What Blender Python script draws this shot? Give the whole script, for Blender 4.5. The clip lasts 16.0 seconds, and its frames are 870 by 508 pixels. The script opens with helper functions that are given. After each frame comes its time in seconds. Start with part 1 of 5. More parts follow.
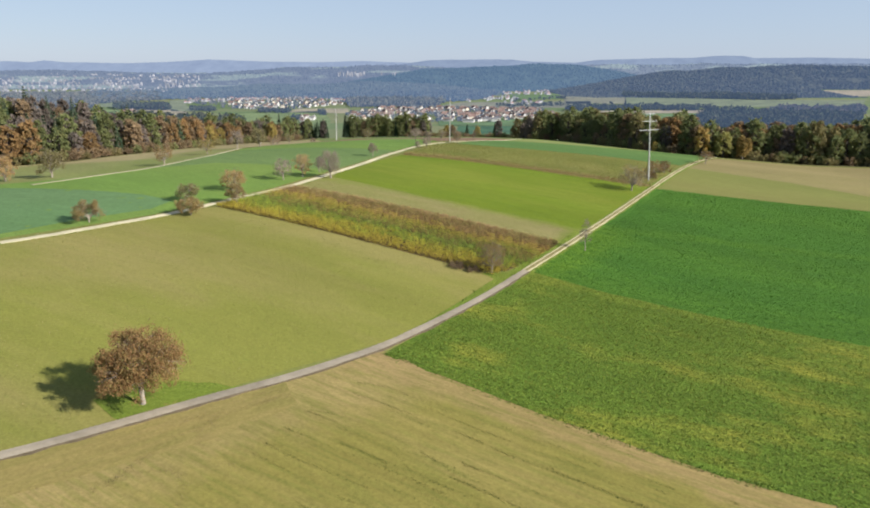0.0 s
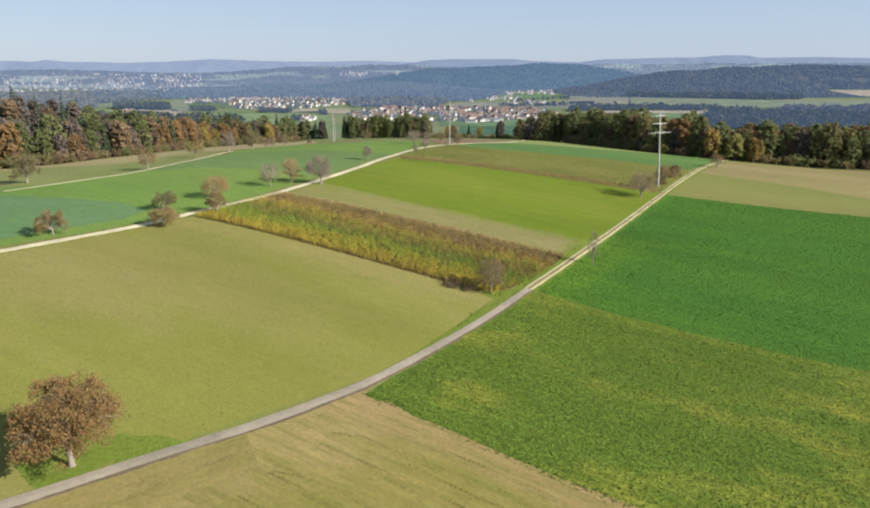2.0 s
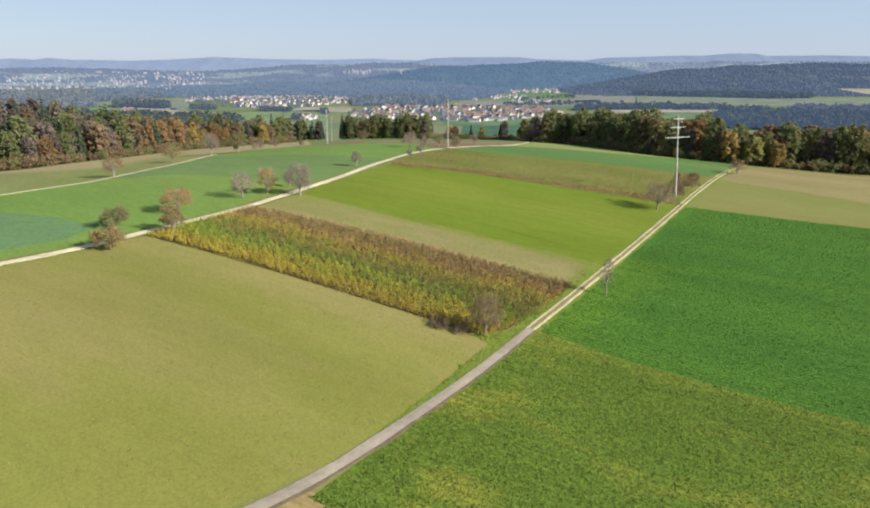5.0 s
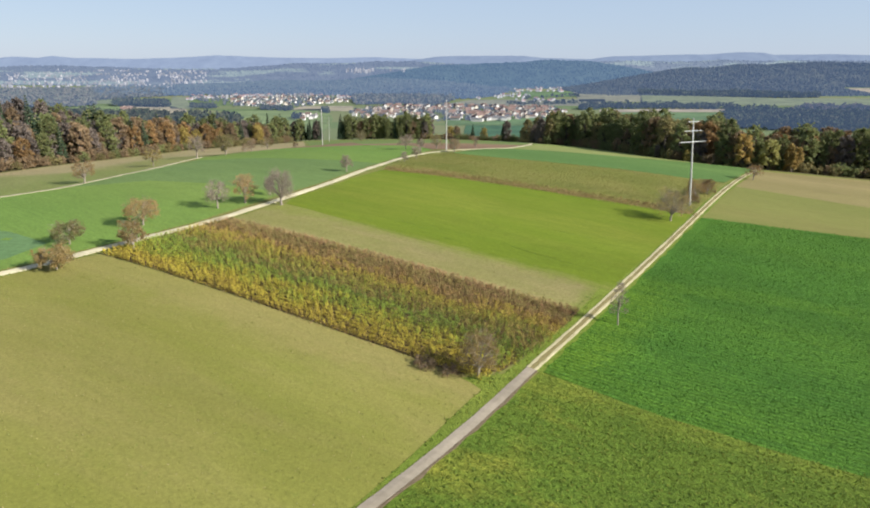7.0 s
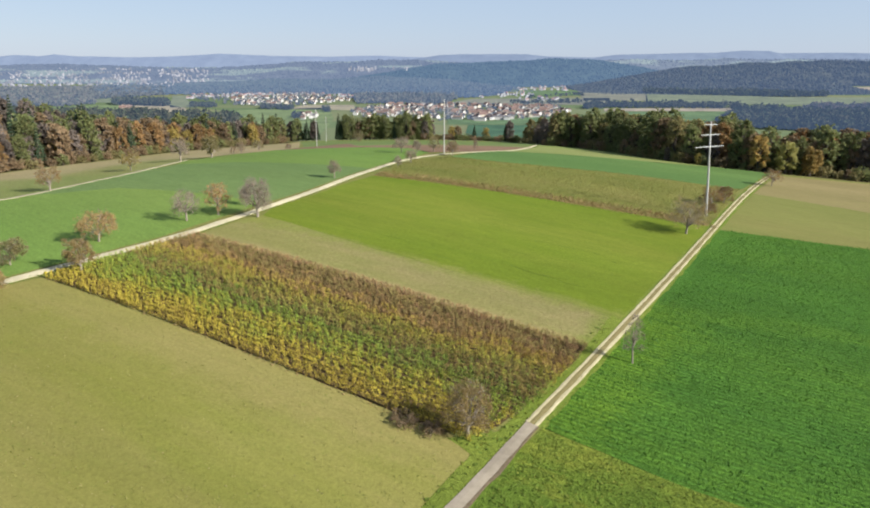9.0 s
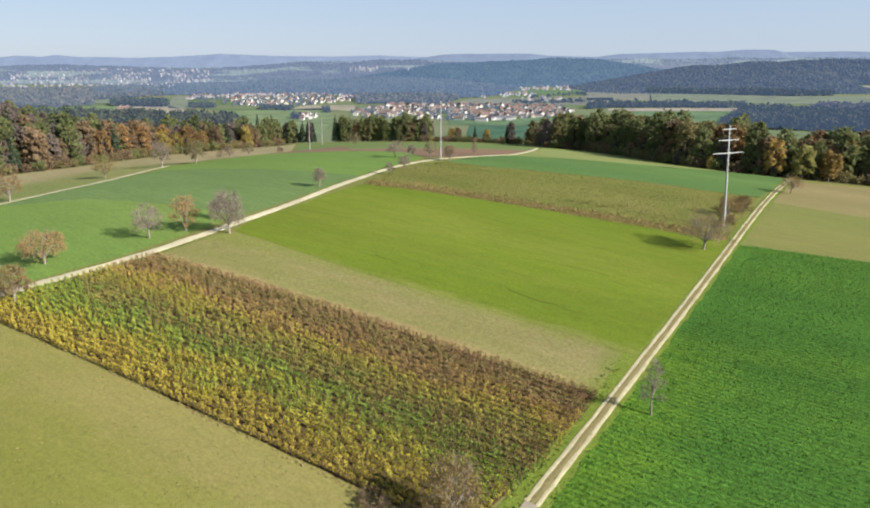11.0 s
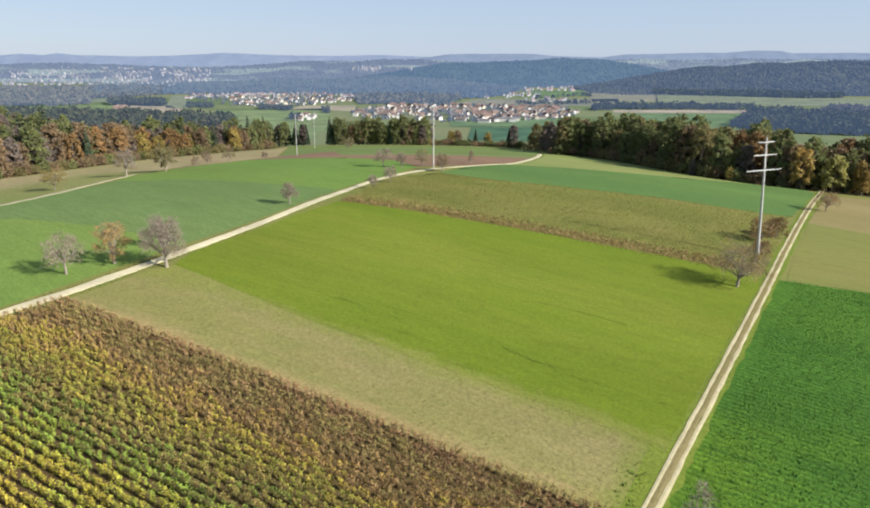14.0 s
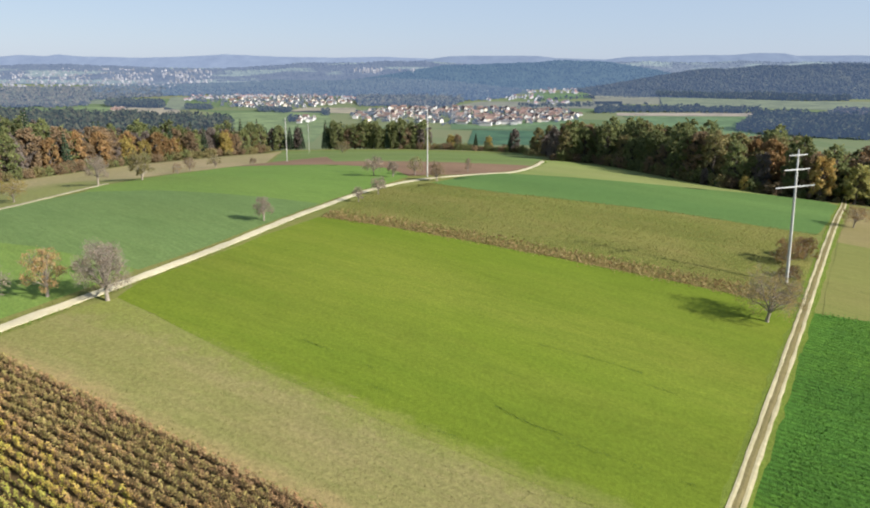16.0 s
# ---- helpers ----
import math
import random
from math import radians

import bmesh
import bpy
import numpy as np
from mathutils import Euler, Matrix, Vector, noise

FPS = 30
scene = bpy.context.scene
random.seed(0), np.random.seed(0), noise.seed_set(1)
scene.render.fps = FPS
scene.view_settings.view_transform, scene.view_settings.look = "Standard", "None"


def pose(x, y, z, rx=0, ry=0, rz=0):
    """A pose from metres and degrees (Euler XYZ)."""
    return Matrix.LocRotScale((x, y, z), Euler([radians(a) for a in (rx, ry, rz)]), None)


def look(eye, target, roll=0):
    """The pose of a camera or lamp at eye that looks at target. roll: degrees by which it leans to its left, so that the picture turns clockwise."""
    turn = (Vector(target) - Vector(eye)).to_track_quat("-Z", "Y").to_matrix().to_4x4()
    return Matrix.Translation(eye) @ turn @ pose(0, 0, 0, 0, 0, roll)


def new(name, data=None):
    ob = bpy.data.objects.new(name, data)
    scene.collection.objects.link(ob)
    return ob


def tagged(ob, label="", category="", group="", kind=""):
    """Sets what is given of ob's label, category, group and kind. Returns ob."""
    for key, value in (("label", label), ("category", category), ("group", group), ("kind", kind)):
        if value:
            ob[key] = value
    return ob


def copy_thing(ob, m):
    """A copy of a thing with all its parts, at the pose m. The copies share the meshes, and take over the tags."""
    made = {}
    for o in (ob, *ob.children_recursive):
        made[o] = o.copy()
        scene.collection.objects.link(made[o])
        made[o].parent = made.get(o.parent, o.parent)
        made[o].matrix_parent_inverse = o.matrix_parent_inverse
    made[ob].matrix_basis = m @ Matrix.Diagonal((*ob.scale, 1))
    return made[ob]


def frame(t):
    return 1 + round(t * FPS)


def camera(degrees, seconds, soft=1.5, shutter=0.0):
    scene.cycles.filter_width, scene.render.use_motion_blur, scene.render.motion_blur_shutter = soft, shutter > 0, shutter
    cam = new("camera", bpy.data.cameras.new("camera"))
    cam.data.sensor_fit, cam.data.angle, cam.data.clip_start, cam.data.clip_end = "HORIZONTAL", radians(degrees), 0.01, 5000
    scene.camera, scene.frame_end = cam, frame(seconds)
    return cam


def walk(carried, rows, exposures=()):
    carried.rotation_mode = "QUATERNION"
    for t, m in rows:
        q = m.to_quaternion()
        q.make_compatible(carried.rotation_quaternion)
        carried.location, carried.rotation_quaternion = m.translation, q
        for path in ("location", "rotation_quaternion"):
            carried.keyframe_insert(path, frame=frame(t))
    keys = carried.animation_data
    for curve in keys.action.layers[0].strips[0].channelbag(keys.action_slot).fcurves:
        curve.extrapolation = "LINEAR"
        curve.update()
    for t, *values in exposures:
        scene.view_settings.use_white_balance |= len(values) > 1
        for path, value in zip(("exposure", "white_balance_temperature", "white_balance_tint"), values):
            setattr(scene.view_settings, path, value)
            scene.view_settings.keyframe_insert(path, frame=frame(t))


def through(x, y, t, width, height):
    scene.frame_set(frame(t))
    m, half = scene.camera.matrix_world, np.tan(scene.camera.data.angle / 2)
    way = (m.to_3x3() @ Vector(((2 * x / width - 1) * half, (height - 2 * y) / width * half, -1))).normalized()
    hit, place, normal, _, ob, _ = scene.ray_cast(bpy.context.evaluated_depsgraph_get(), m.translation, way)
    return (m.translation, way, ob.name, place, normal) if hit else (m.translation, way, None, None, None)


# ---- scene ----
PLAN = 1.6  # metres to one unit of the plan
cam = camera(69.3, 16.0, soft=2.0)
PATH = [
    (0, (-5.96, 0.752, 42.157), (-5.956, 2.666, 41.577), -0.0),
    (0.5, (-5.538, 3.608, 42.126), (-5.536, 5.522, 41.545), -0.0),
    (1, (-5.055, 6.66, 42.093), (-5.056, 8.574, 41.511), -0.0),
    (1.5, (-4.614, 9.663, 42.005), (-4.618, 11.576, 41.423), -0.0),
    (2, (-4.197, 12.832, 41.94), (-4.202, 14.746, 41.359), -0.0),
    (2.5, (-3.722, 15.883, 41.873), (-3.729, 17.796, 41.291), -0.0),
    (3, (-3.201, 19.189, 41.813), (-3.21, 21.102, 41.231), -0.0),
    (3.5, (-2.68, 22.46, 41.752), (-2.691, 24.373, 41.169), -0.0),
    (4, (-2.13, 26.057, 41.737), (-2.144, 27.97, 41.153), -0.0),
    (6.5, (0.743, 44.084, 41.442), (0.716, 45.995, 40.853), 0.1),
    (7, (1.316, 47.867, 41.406), (1.286, 49.778, 40.816), 0.1),
    (7.5, (1.883, 51.546, 41.345), (1.851, 53.456, 40.753), 0.1),
    (8, (2.455, 55.298, 41.267), (2.42, 57.208, 40.674), 0.1),
    (8.5, (3.078, 58.931, 41.184), (3.039, 60.84, 40.589), 0.1),
    (9, (3.614, 62.641, 41.115), (3.573, 64.55, 40.521), 0.1),
    (11.5, (6.228, 80.636, 40.89), (6.176, 82.545, 40.295), 0.0),
    (12, (6.769, 84.497, 40.886), (6.715, 86.406, 40.291), 0.1),
    (12.5, (7.283, 88.196, 40.861), (7.228, 90.104, 40.265), 0.1),
    (13, (7.832, 92.026, 40.841), (7.775, 93.934, 40.245), 0.2),
    (13.5, (8.339, 95.714, 40.788), (8.281, 97.622, 40.192), 0.2),
    (14, (8.934, 99.605, 40.733), (8.874, 101.513, 40.138), 0.2),
    (14.5, (9.474, 103.241, 40.67), (9.413, 105.15, 40.075), 0.3),
    (15, (10.019, 107.093, 40.64), (9.956, 109.001, 40.045), 0.3),
    (15.5, (10.499, 110.799, 40.598), (10.435, 112.707, 40.003), 0.3),
    (16, (11.029, 114.703, 40.613), (10.962, 116.613, 40.023), 0.3),
]
walk(cam, [(t, look(Vector(eye) * PLAN, Vector(target) * PLAN, roll)) for t, eye, target, roll in PATH],
     [(0, 0.71), (3.5, 0.72), (6.5, 0.77), (16, 0.77)])

# ---- world and light ----
from mathutils.geometry import tessellate_polygon

SUN_AZ, SUN_EL = radians(112.5), radians(29)
world = bpy.data.worlds.new("sky")
scene.world = world
world.use_nodes = True
wn, wl = world.node_tree.nodes, world.node_tree.links
sky = wn.new("ShaderNodeTexSky")
sky.sky_type, sky.sun_disc = "NISHITA", False
sky.sun_elevation, sky.sun_rotation = SUN_EL, SUN_AZ
sky.altitude, sky.air_density, sky.dust_density, sky.ozone_density = 450, 1.0, 0.35, 1.5
wn["Background"].inputs["Strength"].default_value = 0.0585
# autumn haze whitens the sky towards the horizon
veil = wn.new("ShaderNodeMix")
veil.data_type = "RGBA"
aim, tall, fade = wn.new("ShaderNodeTexCoord"), wn.new("ShaderNodeSeparateXYZ"), wn.new("ShaderNodeMapRange")
fade.interpolation_type = "SMOOTHSTEP"
for key, val in (("From Min", 0.05), ("From Max", 0.55), ("To Min", 0.72), ("To Max", 0.27)):
    fade.inputs[key].default_value = val
wl.new(aim.outputs["Generated"], tall.inputs["Vector"])
wl.new(tall.outputs["Z"], fade.inputs["Value"])
wl.new(fade.outputs["Result"], veil.inputs[0])
veil.inputs[7].default_value = (5.2, 6.5, 8.75, 1)
wl.new(sky.outputs["Color"], veil.inputs[6])
wl.new(veil.outputs[2], wn["Background"].inputs["Color"])

scene.view_settings.exposure = 0.77
sun = new("sun", bpy.data.lights.new("sun", "SUN"))
sun.data.energy, sun.data.angle, sun.data.color = 5.0, radians(0.53), (1.0, 0.955, 0.89)
sun.matrix_world = look((0, 0, 0), (-math.sin(SUN_AZ) * math.cos(SUN_EL), -math.cos(SUN_AZ) * math.cos(SUN_EL), -math.sin(SUN_EL)))


# ---- materials ----
def material(name, rough=0.9, spec=0.2):
    m = bpy.data.materials.new(name)
    m.use_nodes = True
    b = m.node_tree.nodes["Principled BSDF"]
    b.inputs["Roughness"].default_value = rough
    b.inputs["Specular IOR Level"].default_value = spec
    return m, m.node_tree.nodes, m.node_tree.links, b


def coords(nodes, links, turn=0.0, stretch=(1, 1, 1)):
    tc, mp = nodes.new("ShaderNodeTexCoord"), nodes.new("ShaderNodeMapping")
    mp.inputs["Rotation"].default_value = (0, 0, turn)
    mp.inputs["Scale"].default_value = stretch
    rot = nodes.new("ShaderNodeMapping")
    rot.inputs["Rotation"].default_value = (0, 0, turn)
    links.new(tc.outputs["Object"], rot.inputs["Vector"])
    mp.inputs["Rotation"].default_value = (0, 0, 0)
    links.new(rot.outputs["Vector"], mp.inputs["Vector"])
    return mp.outputs["Vector"]


def noise_at(nodes, links, vec, scale, detail=3.0, rough=0.55, distort=0.0):
    n = nodes.new("ShaderNodeTexNoise")
    n.inputs["Scale"].default_value, n.inputs["Detail"].default_value = scale, detail
    n.inputs["Roughness"].default_value, n.inputs["Distortion"].default_value = rough, distort
    links.new(vec, n.inputs["Vector"])
    return n.outputs["Fac"]


def ramp(nodes, links, fac, stops):
    r = nodes.new("ShaderNodeValToRGB")
    while len(r.color_ramp.elements) < len(stops):
        r.color_ramp.elements.new(0.5)
    for e, (p, c) in zip(r.color_ramp.elements, stops):
        e.position = p
        e.color = (*c, 1) if len(c) == 3 else c
    links.new(fac, r.inputs["Fac"])
    return r.outputs["Color"]


def mix(nodes, links, fac, a, b, blend="MIX"):
    m = nodes.new("ShaderNodeMix")
    m.data_type, m.blend_type = "RGBA", blend
    for socket, v in ((m.inputs[0], fac), (m.inputs[6], a), (m.inputs[7], b)):
        if isinstance(v, (int, float)):
            socket.default_value = v
        elif isinstance(v, tuple):
            socket.default_value = (*v, 1)
        else:
            links.new(v, socket)
    return m.outputs[2]


def grey(lo, hi, a=0.0, b=1.0):
    return [(lo, (a, a, a)), (hi, (b, b, b))]


def bump_to(nodes, links, height, bsdf, strength, distance):
    b = nodes.new("ShaderNodeBump")
    b.inputs["Strength"].default_value, b.inputs["Distance"].default_value = strength, distance
    links.new(height, b.inputs["Height"])
    links.new(b.outputs["Normal"], bsdf.inputs["Normal"])


def zone(nodes, links, turn, lo, hi, soft, wob, xlo=-999, xhi=999):
    """A soft, ragged band of a field, between two distances across the turn and two along it."""
    sep = nodes.new("ShaderNodeSeparateXYZ")
    v = coords(nodes, links, turn)
    links.new(v, sep.inputs["Vector"])
    shake = nodes.new("ShaderNodeMapRange")
    shake.inputs["To Min"].default_value, shake.inputs["To Max"].default_value = -2 * wob, 2 * wob
    links.new(noise_at(nodes, links, v, 0.22, 6, 0.75), shake.inputs["Value"])
    out = None
    for axis_name, a, up in (("Y", lo, True), ("Y", hi, False), ("X", xlo, True), ("X", xhi, False)):
        if abs(a) == 999:
            continue
        add, r = nodes.new("ShaderNodeMath"), nodes.new("ShaderNodeMapRange")
        links.new(sep.outputs[axis_name], add.inputs[0])
        links.new(shake.outputs["Result"], add.inputs[1])
        r.interpolation_type = "SMOOTHSTEP"
        r.inputs["From Min"].default_value, r.inputs["From Max"].default_value = a - soft, a + soft
        r.inputs["To Min"].default_value, r.inputs["To Max"].default_value = (0, 1) if up else (1, 0)
        links.new(add.outputs["Value"], r.inputs["Value"])
        if out:
            mul = nodes.new("ShaderNodeMath")
            mul.operation = "MULTIPLY"
            links.new(out, mul.inputs[0])
            links.new(r.outputs["Result"], mul.inputs[1])
            out = mul.outputs["Value"]
        else:
            out = r.outputs["Result"]
    return out


def field_material(name, base, dry, dark, turn=0.0, rows=0.0, patch=0.02, patch_lo=0.42, patch_hi=0.68, grain=2.2, bump=0.3, depth=0.12, spots=0.3, fleck=0.12, lane=1.1, fibre=0.1, specks=0.0, drill=0.0, pitch=0.8, zones=(), sway=0.25):
    """Grass or crop: wide dry patches, mid-size blotches, rows along the turn, fine tufts with relief, ragged zones."""
    m, n, l, b = material(name, 0.95, 0.08)
    v = coords(n, l, turn)
    long = coords(n, l, turn, (0.05, 1.0, 1.0))
    sweep = coords(n, l, turn, (sway, 1.0, 1.0))
    wide = ramp(n, l, noise_at(n, l, sweep, patch, 5, 0.62), grey(patch_lo, patch_hi))
    mid = ramp(n, l, noise_at(n, l, sweep, 0.16, 6, 0.72), grey(0.42, 0.72))
    fine = noise_at(n, l, v, grain, 5, 0.75)
    c = mix(n, l, wide, base, dry)
    for z in zones:
        c = mix(n, l, mix(n, l, z[-1], (0, 0, 0), zone(n, l, *z[:-2])), c, z[-2])
    c = mix(n, l, mix(n, l, spots, (0, 0, 0), mid), c, dark)
    if rows:
        streak = ramp(n, l, noise_at(n, l, long, lane, 4, 0.65), grey(0.46, 0.64))
        c = mix(n, l, mix(n, l, rows, (0, 0, 0), streak), c, dark)
    if drill:
        w = n.new("ShaderNodeTexWave")
        w.bands_direction = "Y"
        w.inputs["Scale"].default_value, w.inputs["Distortion"].default_value = 0.314 / pitch, 1.6
        w.inputs["Detail"].default_value, w.inputs["Detail Scale"].default_value = 3, 2.0
        l.new(v, w.inputs["Vector"])
        c = mix(n, l, 1.0, c, ramp(n, l, w.outputs["Fac"], grey(0.0, 1.0, 1 - drill, 1 + drill * 0.6)), "MULTIPLY")
    c = mix(n, l, 1.0, c, ramp(n, l, noise_at(n, l, sweep, 0.05, 4, 0.6), grey(0.3, 0.7, 0.9, 1.1)), "MULTIPLY")
    c = mix(n, l, 1.0, c, ramp(n, l, noise_at(n, l, coords(n, l, turn, (0.16, 1, 1)), 1.1, 6, 0.8), grey(0.3, 0.7, 1 - fibre, 1 + fibre)), "MULTIPLY")
    c = mix(n, l, 1.0, c, ramp(n, l, fine, grey(0.3, 0.72, 1 - fleck, 1 + fleck)), "MULTIPLY")
    if specks:
        c = mix(n, l, mix(n, l, specks, (0, 0, 0), ramp(n, l, noise_at(n, l, v, 0.9, 4, 0.72), grey(0.62, 0.70))), c, dark)
    l.new(c, b.inputs["Base Color"])
    bump_to(n, l, fine, b, bump, depth)
    return m


def leaf_material(name, cols, through=0.25):
    m, n, l, b = material(name, 0.75, 0.2)
    g, oi = n.new("ShaderNodeNewGeometry"), n.new("ShaderNodeObjectInfo")
    stops = [(i / max(1, len(cols) - 1), c) for i, c in enumerate(cols)]
    c = ramp(n, l, g.outputs["Random Per Island"], stops)
    hsv = n.new("ShaderNodeHueSaturation")
    r = n.new("ShaderNodeMapRange")
    r.inputs["To Min"].default_value, r.inputs["To Max"].default_value = 0.78, 1.25
    l.new(oi.outputs["Random"], r.inputs["Value"])
    l.new(r.outputs["Result"], hsv.inputs["Value"])
    l.new(c, hsv.inputs["Color"])
    l.new(hsv.outputs["Color"], b.inputs["Base Color"])
    t, s, o = n.new("ShaderNodeBsdfTranslucent"), n.new("ShaderNodeMixShader"), n["Material Output"]
    l.new(hsv.outputs["Color"], t.inputs["Color"])
    s.inputs["Fac"].default_value = through
    l.new(b.outputs["BSDF"], s.inputs[1])
    l.new(t.outputs["BSDF"], s.inputs[2])
    l.new(s.outputs["Shader"], o.inputs["Surface"])
    return m


def plain_material(name, c1, c2, scale=3.0, rough=0.85, bump=0.2, depth=0.02, spec=0.25):
    m, n, l, b = material(name, rough, spec)
    v = coords(n, l)
    f = noise_at(n, l, v, scale, 5, 0.65)
    big = noise_at(n, l, v, scale * 0.12, 3)
    c = mix(n, l, ramp(n, l, f, grey(0.35, 0.7)), c1, c2)
    c = mix(n, l, 1.0, c, ramp(n, l, big, grey(0.3, 0.7, 0.8, 1.15)), "MULTIPLY")
    l.new(c, b.inputs["Base Color"])
    bump_to(n, l, f, b, bump, depth)
    return m


ROW = radians(24.5)
TRACK_TURN, ROAD_TURN = radians(-57.3), radians(-46)
M_MEADOW = field_material("dry_meadow", (0.185, 0.186, 0.041), (0.24, 0.205, 0.072), (0.14, 0.165, 0.034), 0.45, 0.1, patch=0.035, patch_lo=0.46, grain=2.6, spots=0.16, fleck=0.2, bump=0.6, lane=0.7, fibre=0.06, specks=0.6,
                          zones=[(ROW, 108, 122, 3.0, 3.0, (0.275, 0.22, 0.09), 0.4)])
M_HAY = field_material("mown_hay", (0.212, 0.183, 0.048), (0.262, 0.198, 0.078), (0.145, 0.15, 0.034), radians(28), 0.55, patch=0.05, lane=1.5, spots=0.25, fleck=0.2, bump=0.6, fibre=0.09, specks=0.35, drill=0.05, pitch=2.3,
                       zones=[(ROAD_TURN, 58, 72, 5.0, 4.0, (0.295, 0.22, 0.10), 0.5), (radians(28), 61.5, 69.5, 1.6, 2.0, (0.30, 0.205, 0.10), 0.55)])
M_HEADLAND = field_material("hay_headland", (0.230, 0.183, 0.064), (0.268, 0.202, 0.086), (0.155, 0.152, 0.039), ROAD_TURN, 0.4, patch=0.06, lane=0.9, spots=0.3, fleck=0.2, bump=0.6, fibre=0.09, specks=0.3)
M_STRIP = field_material("stubble_strip", (0.211, 0.197, 0.068), (0.252, 0.212, 0.094), (0.150, 0.174, 0.045), ROW, 0.25, patch=0.06, spots=0.3, fleck=0.3, bump=0.8, fibre=0.06, specks=0.5,
                         zones=[(ROW, 140, 147.2, 1.2, 1.5, (0.32, 0.225, 0.11), 0.6), (ROW, 157.8, 180, 2.5, 3.0, (0.16, 0.2, 0.03), 0.55), (TRACK_TURN, 48, 61.5, 3.0, 3.0, (0.15, 0.19, 0.032), 0.75)])
M_BRIGHT = field_material("bright_grass", (0.127, 0.171, 0.017), (0.156, 0.181, 0.025), (0.095, 0.143, 0.014), ROW, 0.35, patch=0.035, patch_lo=0.45, lane=0.35, grain=2.4, fleck=0.24, bump=0.8, fibre=0.1, specks=0.55,
                          zones=[(ROW, 150, 161.0, 1.3, 2.0, (0.2, 0.205, 0.055), 0.7)])
M_CLOVER = field_material("dark_clover", (0.061, 0.145, 0.020), (0.079, 0.165, 0.020), (0.036, 0.101, 0.017), ROW, 0.4, patch=0.03, grain=1.9, bump=1.0, depth=0.45, spots=0.4, fleck=0.45, lane=1.1, drill=0.2, pitch=0.95, specks=0.3,
                          zones=[(TRACK_TURN, 49, 70, 5.0, 4.5, 95, 163, (0.105, 0.19, 0.018), 0.75), (radians(10.9), 166.8, 172, 1.6, 2.0, (0.09, 0.18, 0.02), 0.5)])
M_LEY = field_material("patchy_ley", (0.104, 0.155, 0.021), (0.194, 0.201, 0.030), (0.063, 0.115, 0.017), radians(20), 0.2, patch=0.1, patch_lo=0.52, patch_hi=0.66, grain=1.7, bump=1.0, depth=0.5, spots=0.55, fleck=0.5, fibre=0.14, drill=0.05, pitch=1.2, specks=0.5, sway=0.5,
                       zones=[(ROW, 116.8, 130, 1.6, 2.5, (0.175, 0.205, 0.03), 0.5)])
M_TEAL = field_material("young_cereal", (0.092, 0.165, 0.046), (0.112, 0.182, 0.05), (0.074, 0.142, 0.038), ROW, 0.3, fleck=0.26, bump=0.7, specks=0.25, drill=0.06, pitch=1.6)
M_RAPE = field_material("blue_green_rape", (0.105, 0.185, 0.075), (0.13, 0.205, 0.088), (0.08, 0.15, 0.052), 0.2, 0.2, grain=1.0, bump=0.5, fleck=0.2)
M_GREEN = field_material("left_green", (0.138, 0.22, 0.047), (0.165, 0.224, 0.054), (0.106, 0.182, 0.04), 0.7, 0.25, fleck=0.26, bump=0.7, specks=0.25, fibre=0.12)
M_DEEP = field_material("left_deep_green", (0.120, 0.185, 0.062), (0.142, 0.198, 0.064), (0.092, 0.156, 0.048), 0.7, 0.3, fleck=0.26, bump=0.7, specks=0.25, fibre=0.14)
M_CREST = field_material("crest_grass", (0.135, 0.185, 0.055), (0.17, 0.195, 0.075), (0.11, 0.155, 0.045), 0.2, 0.25, fleck=0.12)
M_TAN = field_material("tan_stubble", (0.222, 0.184, 0.08), (0.255, 0.20, 0.098), (0.17, 0.166, 0.052), ROW, 0.35, fleck=0.14, fibre=0.14)
M_TANEDGE = field_material("tan_margin", (0.28, 0.24, 0.12), (0.345, 0.265, 0.155), (0.2, 0.195, 0.075), 0.9, 0.3, fleck=0.14, fibre=0.14,
                           zones=[(radians(90), -124, -80, 8, 5, -325, 999, (0.185, 0.205, 0.06), 0.85), (radians(90), -170, -80, 8, 5, -258, 999, (0.165, 0.2, 0.058), 0.8)])
M_OLIVE = field_material("tan_green", (0.165, 0.172, 0.05), (0.2, 0.182, 0.062), (0.13, 0.158, 0.036), ROW, 0.35, fleck=0.14, fibre=0.12)
M_FARSTRIP = field_material("sunny_strip", (0.19, 0.225, 0.07), (0.225, 0.24, 0.085), (0.15, 0.195, 0.05), ROW, 0.3)
M_PLOUGH = field_material("ploughed_soil", (0.205, 0.13, 0.085), (0.245, 0.155, 0.10), (0.15, 0.105, 0.06), 0.3, 0.4, bump=0.8, fleck=0.15)
M_WILD = field_material("wild_strip_soil", (0.152, 0.162, 0.038), (0.21, 0.188, 0.058), (0.112, 0.14, 0.03), ROW, 0.3, patch=0.09, bump=0.9, depth=0.35, fleck=0.42, specks=0.25, sway=0.4,
                       zones=[(radians(19.7), 222, 230.5, 2.0, 2.5, (0.185, 0.125, 0.052), 0.75)])
